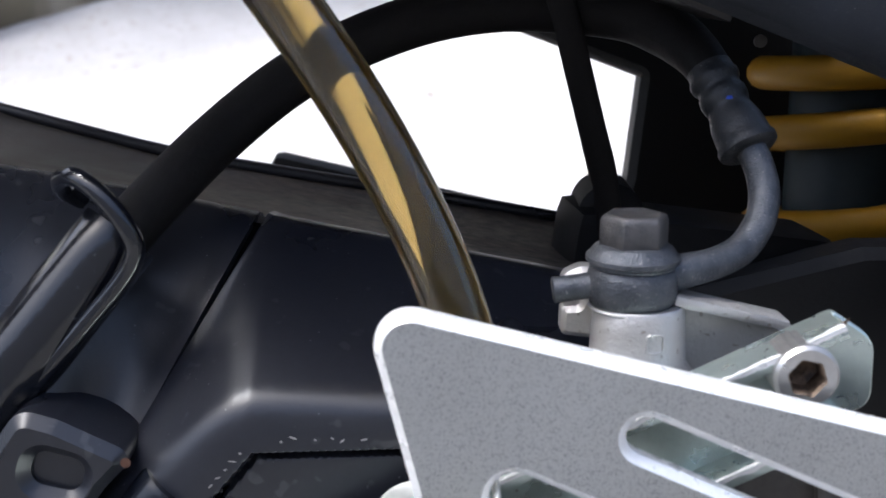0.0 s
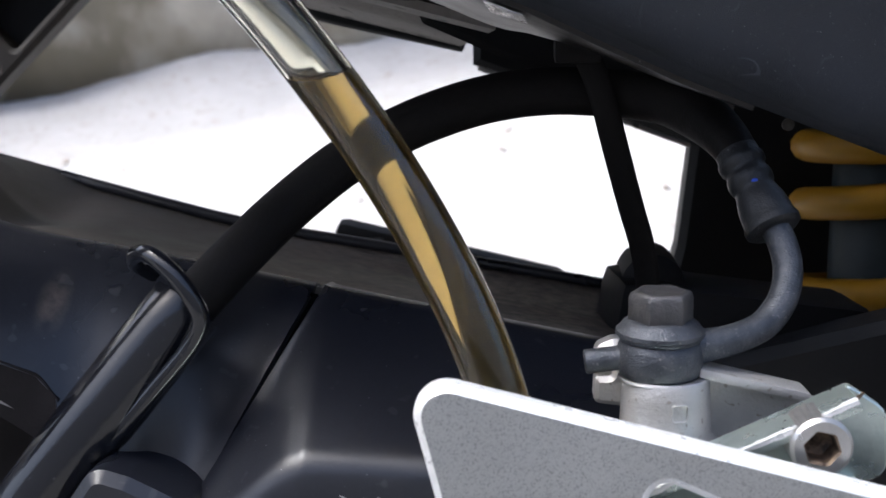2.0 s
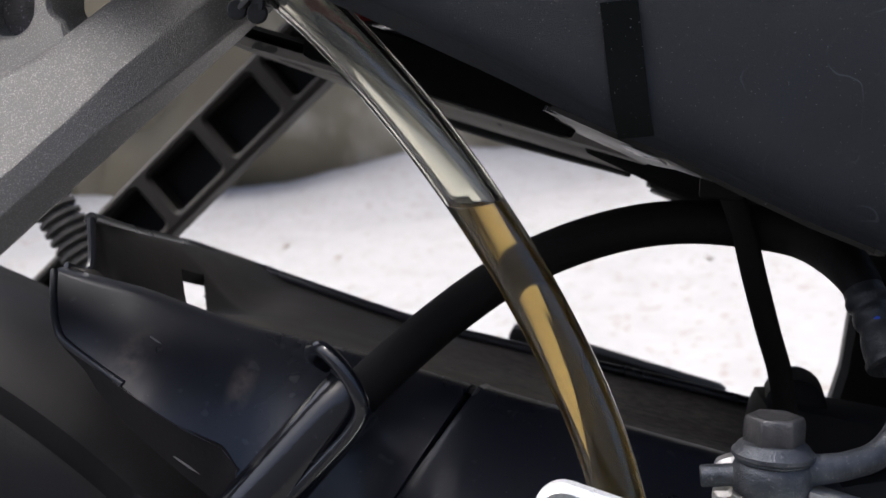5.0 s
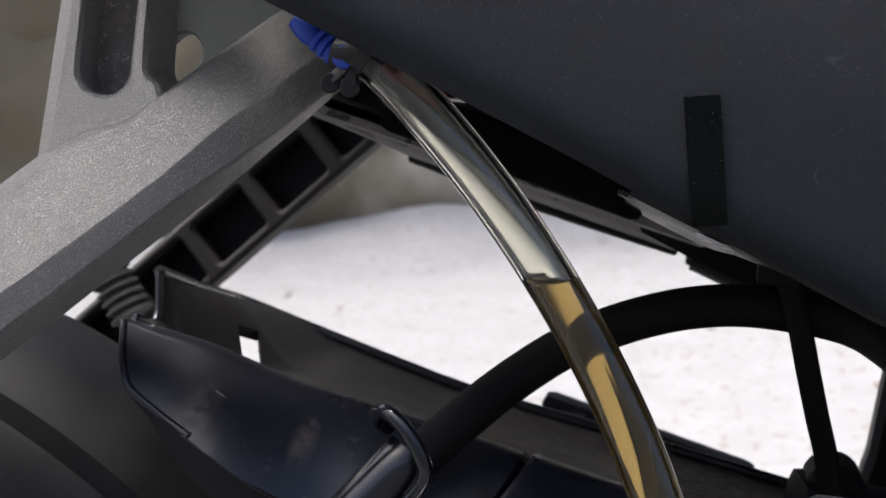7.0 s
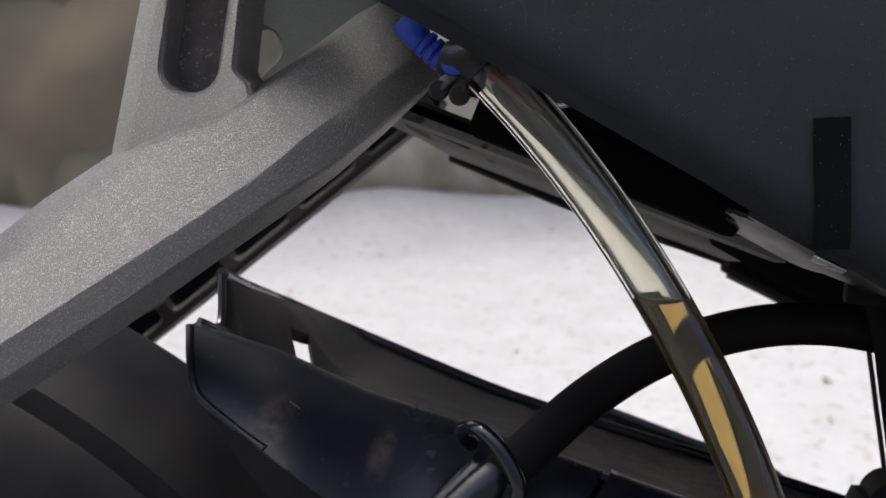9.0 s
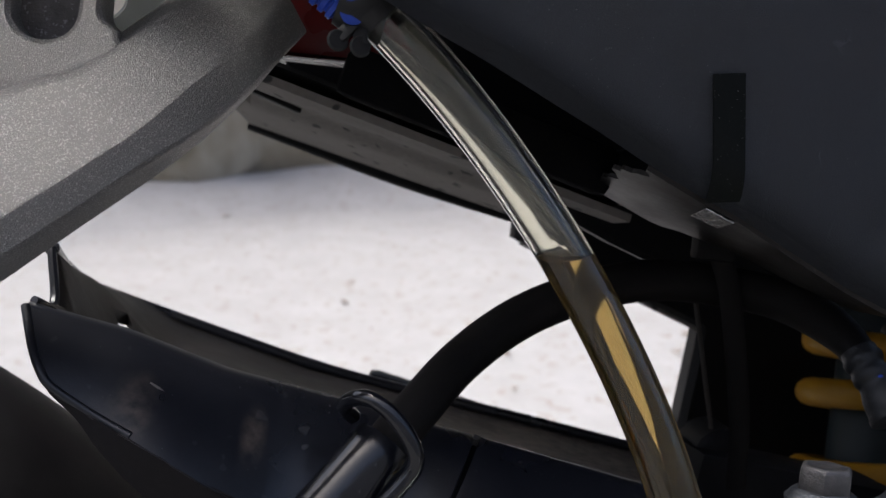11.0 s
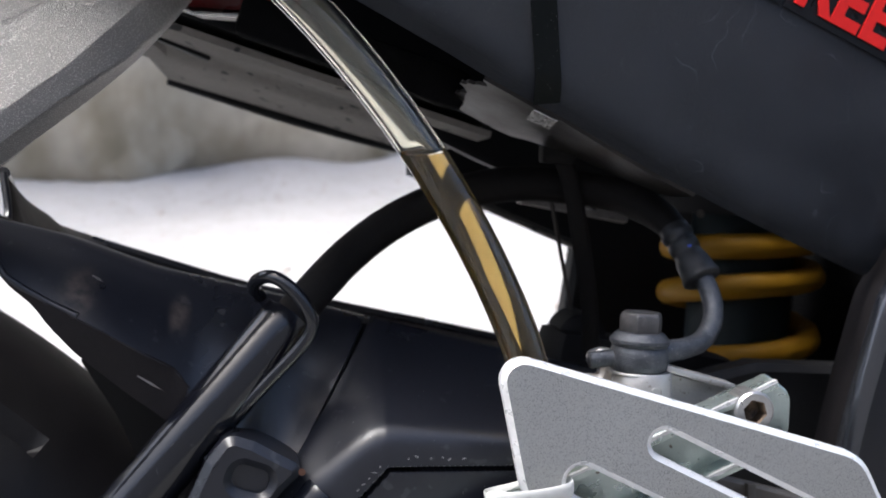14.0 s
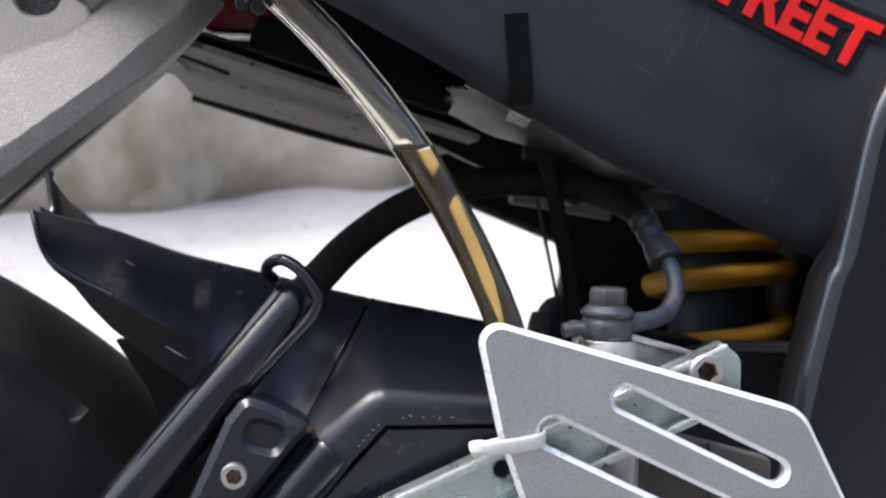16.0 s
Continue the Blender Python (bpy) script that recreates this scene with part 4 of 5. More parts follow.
# ---- cast bracket of the passenger foot rest ----
def cast_arm():
    ob = thing("passenger_foot_bracket", (-0.15, -0.09, 0.53), "sand-cast grey aluminium passenger foot-rest bracket", "bracket")
    # stations along the beam: top edge, upper ridge, lower ridge, chamfer foot, bottom edge
    st = [((-0.2458, 0.5381), (-0.2338, 0.5333), (-0.2225, 0.5255), (-0.2209, 0.5167), (-0.2211, 0.5106)),
          ((-0.2002, 0.5799), (-0.1905, 0.5752), (-0.1745, 0.5615), (-0.1727, 0.5542), (-0.1724, 0.5492)),
          ((-0.1753, 0.5989), (-0.1678, 0.5975), (-0.1494, 0.5805), (-0.1479, 0.5745), (-0.1477, 0.5704)),
          ((-0.1671, 0.6033), (-0.1598, 0.6018), (-0.1428, 0.5860), (-0.1411, 0.5800), (-0.1408, 0.5761)),
          ((-0.1541, 0.6072), (-0.1492, 0.6058), (-0.1349, 0.5925), (-0.1331, 0.5867), (-0.1327, 0.5829)),
          ((-0.1389, 0.6184), (-0.1344, 0.6168), (-0.1218, 0.6049), (-0.1179, 0.5974), (-0.1184, 0.5952)),
          ((-0.1238, 0.6299), (-0.1198, 0.6280), (-0.1078, 0.6163), (-0.1037, 0.6095), (-0.1047, 0.6083)),
          ((-0.1078, 0.6423), (-0.1043, 0.6403), (-0.0928, 0.6286), (-0.0887, 0.6224), (-0.0904, 0.6227))]
    rows = []
    for i in range(len(st) - 1):
        for k in range(5):
            rows.append([Vector(p).lerp(Vector(q), k / 5) for p, q in zip(st[i], st[i + 1])])
    rows.append([Vector(p) for p in st[-1]])
    skin = []
    for t, a, b, f, l in rows:
        back = 17 * max(0, a.x + 0.152) ** 2
        m1, m2 = a.lerp(t, 0.08), a.lerp(b, 0.05)
        n1, n2 = b.lerp(a, 0.05), b.lerp(f, 0.10)
        f1, f2 = f.lerp(b, 0.08), f.lerp(l, 0.15)
        skin.append([(p.x + dx + 3.3 * back * p.x, y + back, p.y + dz + 3.3 * back * (p.y - 0.61)) for p, dx, y, dz in (
            (t, 0, -0.072, 0), (t, 0, -0.0885, 0), (m1, 0, -0.0982, 0), (m2, 0, -0.0991, 0), (n1, 0, -0.1018, 0), (n2, 0, -0.1012, 0),
            (f1, 0, -0.0992, 0), (f2, 0, -0.0978, 0), (l, 0, -0.0890, 0), (l, -0.0006, -0.0875, 0.0006), (l, -0.0040, -0.0700, 0.0040))])
    part("beam", loft(skin, closed=True), M_CAST, ob, smooth=22)
    pocket_back = -0.0850
    outer = rounded([(-0.1750, 0.5950, 0.002), (-0.1520, 0.5980, 0.003), (-0.1405, 0.6110, 0.001), (-0.1425, 0.6165, 0.003), (-0.1463, 0.6190, 0.004), (-0.1455, 0.7200, 0.0), (-0.1600, 0.7200, 0.0), (-0.1736, 0.6056, 0.003)], 6)
    slot = rounded([(-0.1618, 0.7100, 0.002), (-0.1667, 0.6122, 0.0074), (-0.1516, 0.6128, 0.0074), (-0.1455, 0.7100, 0.002)], 10)
    part("upright", sheet(outer, [slot], -0.0952, -0.0780, 0.0011), M_CAST, ob, smooth=30)
    facet = []
    for k in range(9):
        u = k / 8
        a = Vector((-0.1748, 0.5915)).lerp(Vector((-0.1601, 0.7200)), u)
        b = Vector((-0.1823, 0.5895)).lerp(Vector((-0.1675, 0.7200)), u)
        facet.append([(a.x + 0.0008, -0.0944, a.y), (a.x - 0.0002, -0.0938, a.y), (b.x, -0.0875, b.y), (b.x + 0.0004, -0.0780, b.y)])
    part("side_facet", loft(facet, thick=0.0010), M_CAST, ob, smooth=25)
    part("pocket", sheet(rounded([(-0.1700, 0.712, 0.0), (-0.1700, 0.608, 0.004), (-0.1490, 0.608, 0.004), (-0.1440, 0.712, 0.0)]), (), pocket_back, -0.0800, 0.0008), M_GRIME, ob, "grimy pocket floor")
    gusset = rounded([(-0.1630, 0.7100, 0.001), (-0.1630, 0.6120, 0.001), (-0.1430, 0.6150, 0.001), (-0.0960, 0.6480, 0.001), (-0.0960, 0.7100, 0.001)])
    window = capsule((-0.1568, 0.6236), (-0.1525, 0.6278), 0.0056)
    part("gusset", sheet(gusset, [window], -0.0600, -0.0540, 0.0008), M_GUSSET, ob, "grey-green inner gusset plate with an oblong hole")
    # black sheet standing in for the shade in the recess behind the upright
    part("shade_sheet", sheet(rounded([(-0.1800, 0.7150, 0.001), (-0.1760, 0.6080, 0.001), (-0.1622, 0.6080, 0.001), (-0.1622, 0.7150, 0.001)]), (), -0.0640, -0.0610, 0.0004), M_BLACK, ob)
    return ob


def far_arm():
    ob = thing("far_foot_bracket", (-0.20, 0.15, 0.54), "dark dusty foot-rest bracket on the far side", "bracket")
    a, b = Vector((-0.310, 0.4810)), Vector((-0.150, 0.6340))
    d = (b - a).normalized()
    n = Vector((d.y, -d.x))
    outer = [a - n * 0.0165, a + n * 0.0165, b + n * 0.0165, b - n * 0.0165]
    outer = rounded([(*p, 0.004) for p in outer])
    holes = []
    for s in (0.10, 0.28, 0.46, 0.64, 0.82):
        p = a + (b - a) * s
        q = a + (b - a) * (s + 0.14)
        holes.append(rounded([(*(p - n * 0.011), 0.002), (*(p + n * 0.0115), 0.002), (*(q + n * 0.0115), 0.002), (*(q - n * 0.011), 0.002)]))
    part("frame", sheet(outer, holes, 0.145, 0.160, 0.002), M_BROWN, ob)
    p0, p1 = Vector((-0.2870, 0.130, 0.5480)), Vector((-0.2630, 0.130, 0.5140))
    prof = []
    for k in range(9):
        h = (p1 - p0).length * k / 9
        prof += [(0.0085, h), (0.0105, h + 0.0006), (0.0105, h + 0.0022), (0.0085, h + 0.0028)]
    part("foot_peg", lathe(prof, p0, p1 - p0, 28), M_PEG, ob, "grey ribbed foot peg")
    part("backing", sheet(rounded([(*(a - n * 0.014), 0.001), (*(a + n * 0.014), 0.001), (*(b + n * 0.014), 0.001), (*(b - n * 0.014), 0.001)]), (), 0.157, 0.166, 0.001), M_BLACK, ob)
    return ob


tail_cover()
tape()
lettering()
side_pillar()
cast_arm()
far_arm()


# ---- stand tube with wire loop ----
def stand_tube():
    ob = thing("hose_sleeve", (-0.10, -0.082, 0.46), "glossy black painted steel tube guiding the hose", "tube")
    r = 0.0090
    part("sleeve", sweep([(-0.0700, -0.0735, 0.5195, r), (-0.0758, -0.0770, 0.5125, r), (-0.0938, -0.0840, 0.4900, r), (-0.1130, -0.0870, 0.4655, r), (-0.1380, -0.0880, 0.4335, r)], seg=28), M_PAINT, ob)
    part("wire_loop", sweep([(-0.0790, -0.0700, 0.5262), (-0.0815, -0.0745, 0.5295), (-0.0798, -0.0800, 0.5328), (-0.0755, -0.0845, 0.5340), (-0.0700, -0.0875, 0.5310), (-0.0652, -0.0890, 0.5255), (-0.0632, -0.0885, 0.5195), (-0.0665, -0.0875, 0.5130),
                             (-0.0760, -0.0870, 0.5020), (-0.0950, -0.0880, 0.4800), (-0.1180, -0.0890, 0.4530), (-0.1400, -0.0890, 0.4270)], 0.0021, 16), M_PAINT, ob, "bent black wire loop")
    return ob


# ---- rear hugger ----
CREST = [(-0.172, 0.5490), (-0.164, 0.5478), (-0.139, 0.5424), (-0.112, 0.5333), (-0.084, 0.5275), (-0.057, 0.5215), (0.0025, 0.5096), (0.060, 0.4985)]
RIM = [(-0.215, 0.5495), (-0.170, 0.5378), (-0.130, 0.5276), (-0.090, 0.5168), (-0.040, 0.5082), (0.020, 0.4984), (0.06, 0.491)]
WALL_TOP = [(-0.165, -0.0650), (-0.110, -0.0570), (-0.065, -0.0500), (-0.04, -0.0500)]
WALL_SLOPE = [(-0.165, 1.00), (-0.1434, 1.08), (-0.1332, 1.30), (-0.1232, 1.50), (-0.1133, 1.45), (-0.1037, 1.20), (-0.0960, 1.06), (-0.080, 1.20), (-0.046, 1.42)]
CREASE = [(-0.1537, 0.5291), (-0.1434, 0.5236), (-0.1332, 0.5196), (-0.1232, 0.5156), (-0.1133, 0.5103), (-0.1037, 0.5048), (-0.0990, 0.4990)]


def joint_x(z):
    return -0.0432 - 0.55 * (0.5165 - z)


def tail_wall(x, v):
    return lerp_table(WALL_TOP, x) - lerp_table(WALL_SLOPE, x) * 0.06 * (1 - math.exp(-v / 0.06))


SHOULDER = [tuple(p) for p in curve_points([(-0.0800, 0.4480), (-0.0680, 0.4625), (-0.0580, 0.4735), (-0.0490, 0.4830), (-0.0420, 0.4878), (-0.0340, 0.4890), (0.0, 0.4884), (0.06, 0.489)], 8)]


def front_depth(x, z, v):
    """The side of the front cover: it slopes out to a rounded shoulder, below which a panel is set back."""
    shoulder = lerp_table(SHOULDER, x)
    drop = lerp_table(CREST, x) - shoulder
    t = v / drop
    y = -0.0500 - 0.0500 * (t if t < 0.88 else 1 - 0.12 * math.exp(-(t - 0.88) / 0.12))
    a, b, c = Vector((-0.0610, 0.4533)), Vector((-0.0388, 0.4792)), Vector((0.0, 0.4804))
    p = Vector((x, z))
    side1 = (b - a).normalized().cross(p - a)
    side2 = (c - b).normalized().cross(p - b)
    inside = min(-side1, -side2)
    y += 0.0040 * bulge(inside, -0.0004, 0.0004) - 0.0030 * bulge(inside, 0.0008, 0.0016)
    return y


def hugger():
    ob = thing("rear_hugger", (-0.08, -0.02, 0.46), "black plastic rear tyre hugger, scuffed and dusty on top", "mudguard")
    foot = [(-0.1645, 0.5470), (-0.1605, 0.5380), (-0.1572, 0.5325)] + CREASE + [(-0.0950, 0.4800), (-0.0700, 0.4745), (-0.0620, 0.4650), (-0.0500, 0.4450)]
    xs = [-0.1645, -0.1636, -0.1626, -0.1615, -0.1600, -0.1585, -0.1565] + [-0.154 + 0.0045 * k for k in range(24)] + [-0.0470, -0.0438]
    rows = []
    for x in xs:
        c, f = lerp_table(CREST, x), lerp_table(foot, x)
        w = bulge(x, -0.100, -0.0445)
        row = [(x, lerp_table(WALL_TOP, x) + 0.010, c - 0.0025), (x, lerp_table(WALL_TOP, x) + 0.004, c - 0.0003)]
        for k in range(15):
            v = (c - f) * k / 14 + 0.0008
            z = c - v
            xx = x + w * (joint_x(z) - joint_x(c))
            near = bulge(x, -0.078, -0.0445)
            row.append((xx, (1 - near) * tail_wall(x, v) + near * front_depth(xx, z, v), z))
        rows.append(row)
    part("tail_shell", loft(rows, thick=0.0020), smudged(M_PLASTIC, [((-0.0540, 0.0660), 0.0070, 0.0085), ((-0.0240, 0.0590), 0.0040, 0.0075), ((-0.0330, 0.0350), 0.0050, 0.0030)]), ob)
    low = [(-0.1537, 0.5284), (-0.1465, 0.5222), (-0.1405, 0.5152), (-0.1335, 0.5085), (-0.1265, 0.5032), (-0.1150, 0.4945), (-0.1040, 0.4870)]
    rows = []
    for u in (0.0, 0.15, 0.5, 1.0):
        row = []
        for k in range(31):
            a, b = ((x, lerp_table(t, x)) for t, x in ((CREASE, -0.1537 + 0.0547 * k / 30), (low, -0.1537 + 0.0497 * k / 30)))
            y = tail_wall(a[0], lerp_table(CREST, a[0]) - a[1]) + 0.0008
            row.append(((1 - u) * a[0] + u * b[0], (1 - u) * y + u * max(-0.0795, y + 0.0008), (1 - u) * a[1] + u * b[1]))
        rows.append(row)
    part("end_bead", sweep([(x, tail_wall(x, lerp_table(CREST, x) - z) + 0.0004, z) for x, z in foot[:6]], 0.0012, 10, 4), M_PLASTIC, ob, "rounded tail edge")
    part("tail_return", loft(rows, thick=0.0015), M_RETURN, ob)
    drops = [0.0, 0.0008, 0.002, 0.004] + [0.006 + 0.0012 * k for k in range(16)] + [0.0250 + 0.0004 * k for k in range(90)] + [0.0625, 0.066, 0.074, 0.084, 0.095]
    cols = [0.0003 + 0.0005 * k for k in range(134)] + [0.072, 0.08, 0.10]
    rows = []
    for v in [-1] + drops:
        row = []
        for u in cols:
            x = joint_x(lerp_table(CREST, -0.0432) - max(0, v)) + u
            z = lerp_table(CREST, x) - max(0, v)
            row.append((x, front_depth(x, z, max(0, v)) + (0.012 if v < 0 else 0) + 0.0030 * math.exp(-u / 0.0016), z - (0.002 if v < 0 else 0)))
        rows.append(row)
    part("front_shell", loft(rows, thick=0.0020), M_PLASTIC, ob)
    rows = [[(joint_x(0.5215 - v) + u, front_depth(joint_x(0.5215 - v), 0.5215 - v, v) + 0.0042, 0.5164 - v) for u in (-0.006, 0.0, 0.006)] for v in (0.0, 0.01, 0.02, 0.03, 0.04, 0.05, 0.06, 0.075)]
    part("joint_flange", loft(rows, thick=0.0010), M_BLACK, ob)
    left = [(0.0, (-0.1636, -0.0605, 0.5478)), (0.10, (-0.1600, -0.0530, 0.5462)), (0.14, (-0.1630, -0.0470, 0.5605)), (0.35, (-0.1665, -0.0150, 0.5532)), (0.65, (-0.1695, 0.0200, 0.5460)), (1.0, (-0.1725, 0.0525, 0.5392))]
    slot = [Vector(p) for p in ((-0.1525, -0.0080), (-0.1372, -0.0305), (-0.1335, -0.0255), (-0.1490, 0.0025))]
    bm = bmesh.new()
    grid = []
    for k in range(51):
        v = k / 50
        lx, ly, lz = (lerp_table([(a, p[c]) for a, p in left], v) for c in range(3))
        row = []
        for i in range(61):
            x = lx + (0.05 - lx) * (i / 60) ** 1.4
            near = lerp_table(WALL_TOP, x) + 0.003
            dip = (0.004 + 0.006 * bulge(-x, 0.115, 0.145)) * math.sin(math.pi * v)
            flat = (1 - v) * lerp_table(CREST, x) + v * lerp_table(RIM, x) - dip - 0.0012
            w = 1 - bulge(x - lx, 0.0, 0.010 + 0.028 * min(1, max(0, (v - 0.14) / 0.4)))
            row.append(bm.verts.new((x, (1 - w) * (near + (0.0525 - near) * v) + w * ly, (1 - w) * flat + w * lz)))
        grid.append(row)
    for a, b in zip(grid, grid[1:]):
        for i in range(60):
            bm.faces.new((a[i], a[i + 1], b[i + 1], b[i]))
    for p, q in zip(slot, slot[1:] + slot[:1]):
        bmesh.ops.bisect_plane(bm, geom=bm.verts[:] + bm.edges[:] + bm.faces[:], plane_co=(p.x, p.y, 0), plane_no=((q - p).y, -(q - p).x, 0))
    inside = [f for f in bm.faces if all((q - p).cross(f.calc_center_median().xy - p) > 0 for p, q in zip(slot, slot[1:] + slot[:1]))]
    bmesh.ops.delete(bm, geom=inside, context="FACES")
    lip = [e for e in bm.edges if e.is_boundary and all(-0.1545 < v.co.x < -0.1320 and -0.0340 < v.co.y < 0.0045 for v in e.verts)]
    walls = bmesh.ops.extrude_edge_only(bm, edges=lip)["geom"]
    bmesh.ops.translate(bm, verts=[g for g in walls if isinstance(g, bmesh.types.BMVert)], vec=(0, 0, -0.0038))
    bmesh.ops.recalc_face_normals(bm, faces=bm.faces)
    bmesh.ops.solidify(bm, geom=bm.faces[:], thickness=0.0018)
    bmesh.ops.recalc_face_normals(bm, faces=bm.faces)
    part("deck", bm, smudged(M_DUSTDECK, [((0.075, 0.042), 0.095, 0.05)]), ob, "brown dusty top deck with a slot at its tail")
    rim = [p for v, p in left[2:]] + [(x, 0.0525, lerp_table(RIM, x)) for x in (-0.12, -0.083, -0.04, 0.0, 0.05)]
    part("rim_lip", sweep(rim, 0.0021, 10, 3), M_PLASTIC, ob)
    part("tail_lip", sweep([p for v, p in left[:3]], 0.0013, 8, 4), M_PLASTIC, ob)
    tab = rounded([(-0.0930, 0.4800, 0.004), (-0.1120, 0.4330, 0.003), (-0.0985, 0.4330, 0.003), (-0.0700, 0.4712, 0.004), (-0.0632, 0.4782, 0.003), (-0.0788, 0.4860, 0.006), (-0.0870, 0.4884, 0.005)], 8)
    win = rounded([(-0.0838, 0.4798, 0.003), (-0.0735, 0.4768, 0.003), (-0.0755, 0.4698, 0.003), (-0.0862, 0.4725, 0.003)][::-1], 8)
    tab_part = part("mounting_tab", sheet(tab, [win], -0.1000, -0.0780, 0.0024), M_PLASTIC, ob)
    part("tab_recess", sheet(rounded([(-0.092, 0.481, 0.003), (-0.092, 0.464, 0.003), (-0.074, 0.464, 0.003), (-0.074, 0.479, 0.003)]), (), -0.0965, -0.0955, 0.0002), M_PLASTIC, tab_part)
    part("rust_spot", lathe([(0.0, -0.0003), (0.0007, -0.0002), (0.0011, 0.0006)], (-0.0648, -0.1001, 0.4778), (0.1, -1, 0.1), 9), M_ORANGE, tab_part, "orange rust spot")
    part("lower_sleeve", sweep([(-0.0556, -0.0928, 0.4690, 0.0086), (-0.0572, -0.0930, 0.4670, 0.0090), (-0.0620, -0.0935, 0.4610, 0.0089), (-0.0740, -0.0940, 0.4460, 0.0090), (-0.0900, -0.0940, 0.4270, 0.0090)], seg=28), M_GLOSS, ob, "glossy scuffed black lower sleeve")
    part("inner_guard", sheet(rounded([(-0.1400, 0.4980, 0.001), (-0.1270, 0.4790, 0.001), (-0.1120, 0.4500, 0.001), (-0.0900, 0.4500, 0.001), (-0.0920, 0.4980, 0.001)]), (), -0.030, -0.028, 0.0004), M_BLACK, ob)
    rng = random.Random(11)
    chips = bmesh.new()
    marks = [(-0.0478 + 0.0016 * k, 0.4725 + 0.0018 * k) for k in range(5)] + [(-0.033, 0.4822), (-0.0305, 0.4830), (-0.026, 0.4826), (-0.0225, 0.4829), (-0.0205, 0.4824), (-0.016, 0.4827)]
    for x, z in marks:
        L, w = rng.uniform(0.0003, 0.0012), rng.uniform(0.00010, 0.00024)
        t = rng.uniform(-0.6, 0.9)
        c = lerp_table(CREST, x) - z
        pts = [(-L, -w), (L * 0.3, -w * 1.4), (L, 0), (L * 0.2, w), (-L * 0.8, w * 0.6)]
        quad = []
        for a, b in pts:
            xx, zz = x + a * math.cos(t) - b * math.sin(t), z + a * math.sin(t) + b * math.cos(t)
            quad.append(chips.verts.new((xx, front_depth(xx, zz, lerp_table(CREST, xx) - zz) - 0.0003, zz)))
        chips.faces.new(quad)
    for x, z, L in ((-0.1105, 0.5015, 0.004), (-0.129, 0.530, 0.002)):
        quad = [chips.verts.new((x + a * L, tail_wall(x, lerp_table(CREST, x) - z) - 0.0004, z - 0.55 * a * L + b)) for a, b in ((-1, -0.0002), (0.2, -0.0004), (1, 0), (0.1, 0.0004), (-0.9, 0.0003))]
        chips.faces.new(quad)
    bmesh.ops.solidify(chips, geom=chips.faces[:], thickness=0.0002)
    tagged(part("scuff_marks", chips, M_TORN, ob), "pale scuffed spots", kind="stuff")
    return ob


def tyre_and_wheel(bike):
    c = Vector((-0.328, -0.005, 0.247))
    prof = []
    for k in range(97):
        a = math.radians(-125 + 250 * k / 96)
        prof.append((0.238 + 0.067 * math.cos(a), 0.064 * math.sin(a)))
    bm = bmesh.new()
    seg = 640
    rings = []
    for s in range(seg):
        th = 2 * math.pi * s / seg
        ring = []
        for k, (r, y) in enumerate(prof):
            j = abs(k - 48)
            groove = 0.0050 if (s % 92 < 58 and j in (16, 17)) else 0.0045 if ((s + 40) % 92 < 30 and j in (23, 24)) else 0.0
            ring.append(bm.verts.new((c.x + (r - groove) * math.cos(th), c.y + y, c.z + (r - groove) * math.sin(th))))
        rings.append(ring)
    for s in range(seg):
        a, b = rings[s], rings[(s + 1) % seg]
        for k in range(len(prof) - 1):
            bm.faces.new((a[k], a[k + 1], b[k + 1], b[k]))
    bmesh.ops.recalc_face_normals(bm, faces=bm.faces)
    wheel = part("tyre", bm, M_TYRE, bike, "dusty black grooved rear tyre", smooth=24)
    part("rim", lathe([(0.196, -0.045), (0.206, -0.045), (0.200, -0.02), (0.190, 0.0), (0.200, 0.02), (0.206, 0.045), (0.196, 0.045), (0.180, 0.0), (0.196, -0.045)], c, (0, 1, 0), 64), M_BLACK, wheel)
    for k in range(5):
        a = 2 * math.pi * k / 5
        part("spoke", beam(c, c + Vector((math.cos(a), 0, math.sin(a))) * 0.19, 0.03, 0.03, 0.005), M_BLACK, wheel)


# ---- shock absorber and dark structure behind ----
def shock(bike):
    # open coils below, closely wound ones under the upper spring seat
    R, pitch, wire, mid = 0.0325, 0.0315, 0.0057, 0.5261
    pts = []
    for k in range(0, 16 * 5 - 1):
        a = 2 * math.pi * k / 16
        z = 0.420 + pitch * k / 16
        if z > mid:
            z = mid + (z - mid) * 0.54
        pts.append((0.140 + R * math.cos(a + 2.2), 0.075 + R * math.sin(a + 2.2), z))
    spring = part("coil_spring", sweep(pts, wire, 12, 1), M_YELLOW, bike, "yellow painted coil spring")
    part("spring_seat", lathe([(0.020, 0.5560), (0.040, 0.5560), (0.0405, 0.5575), (0.0405, 0.5640), (0.030, 0.5680), (0.020, 0.5680)], (0.140, 0.075, 0), seg=40), M_BLACK, spring, "black upper spring seat")
    part("damper", lathe([(0.0235, 0.40), (0.0235, 0.60), (0.020, 0.605), (0.020, 0.66)], (0.140, 0.075, 0), seg=32), M_TEAL, spring, "dark teal damper body")


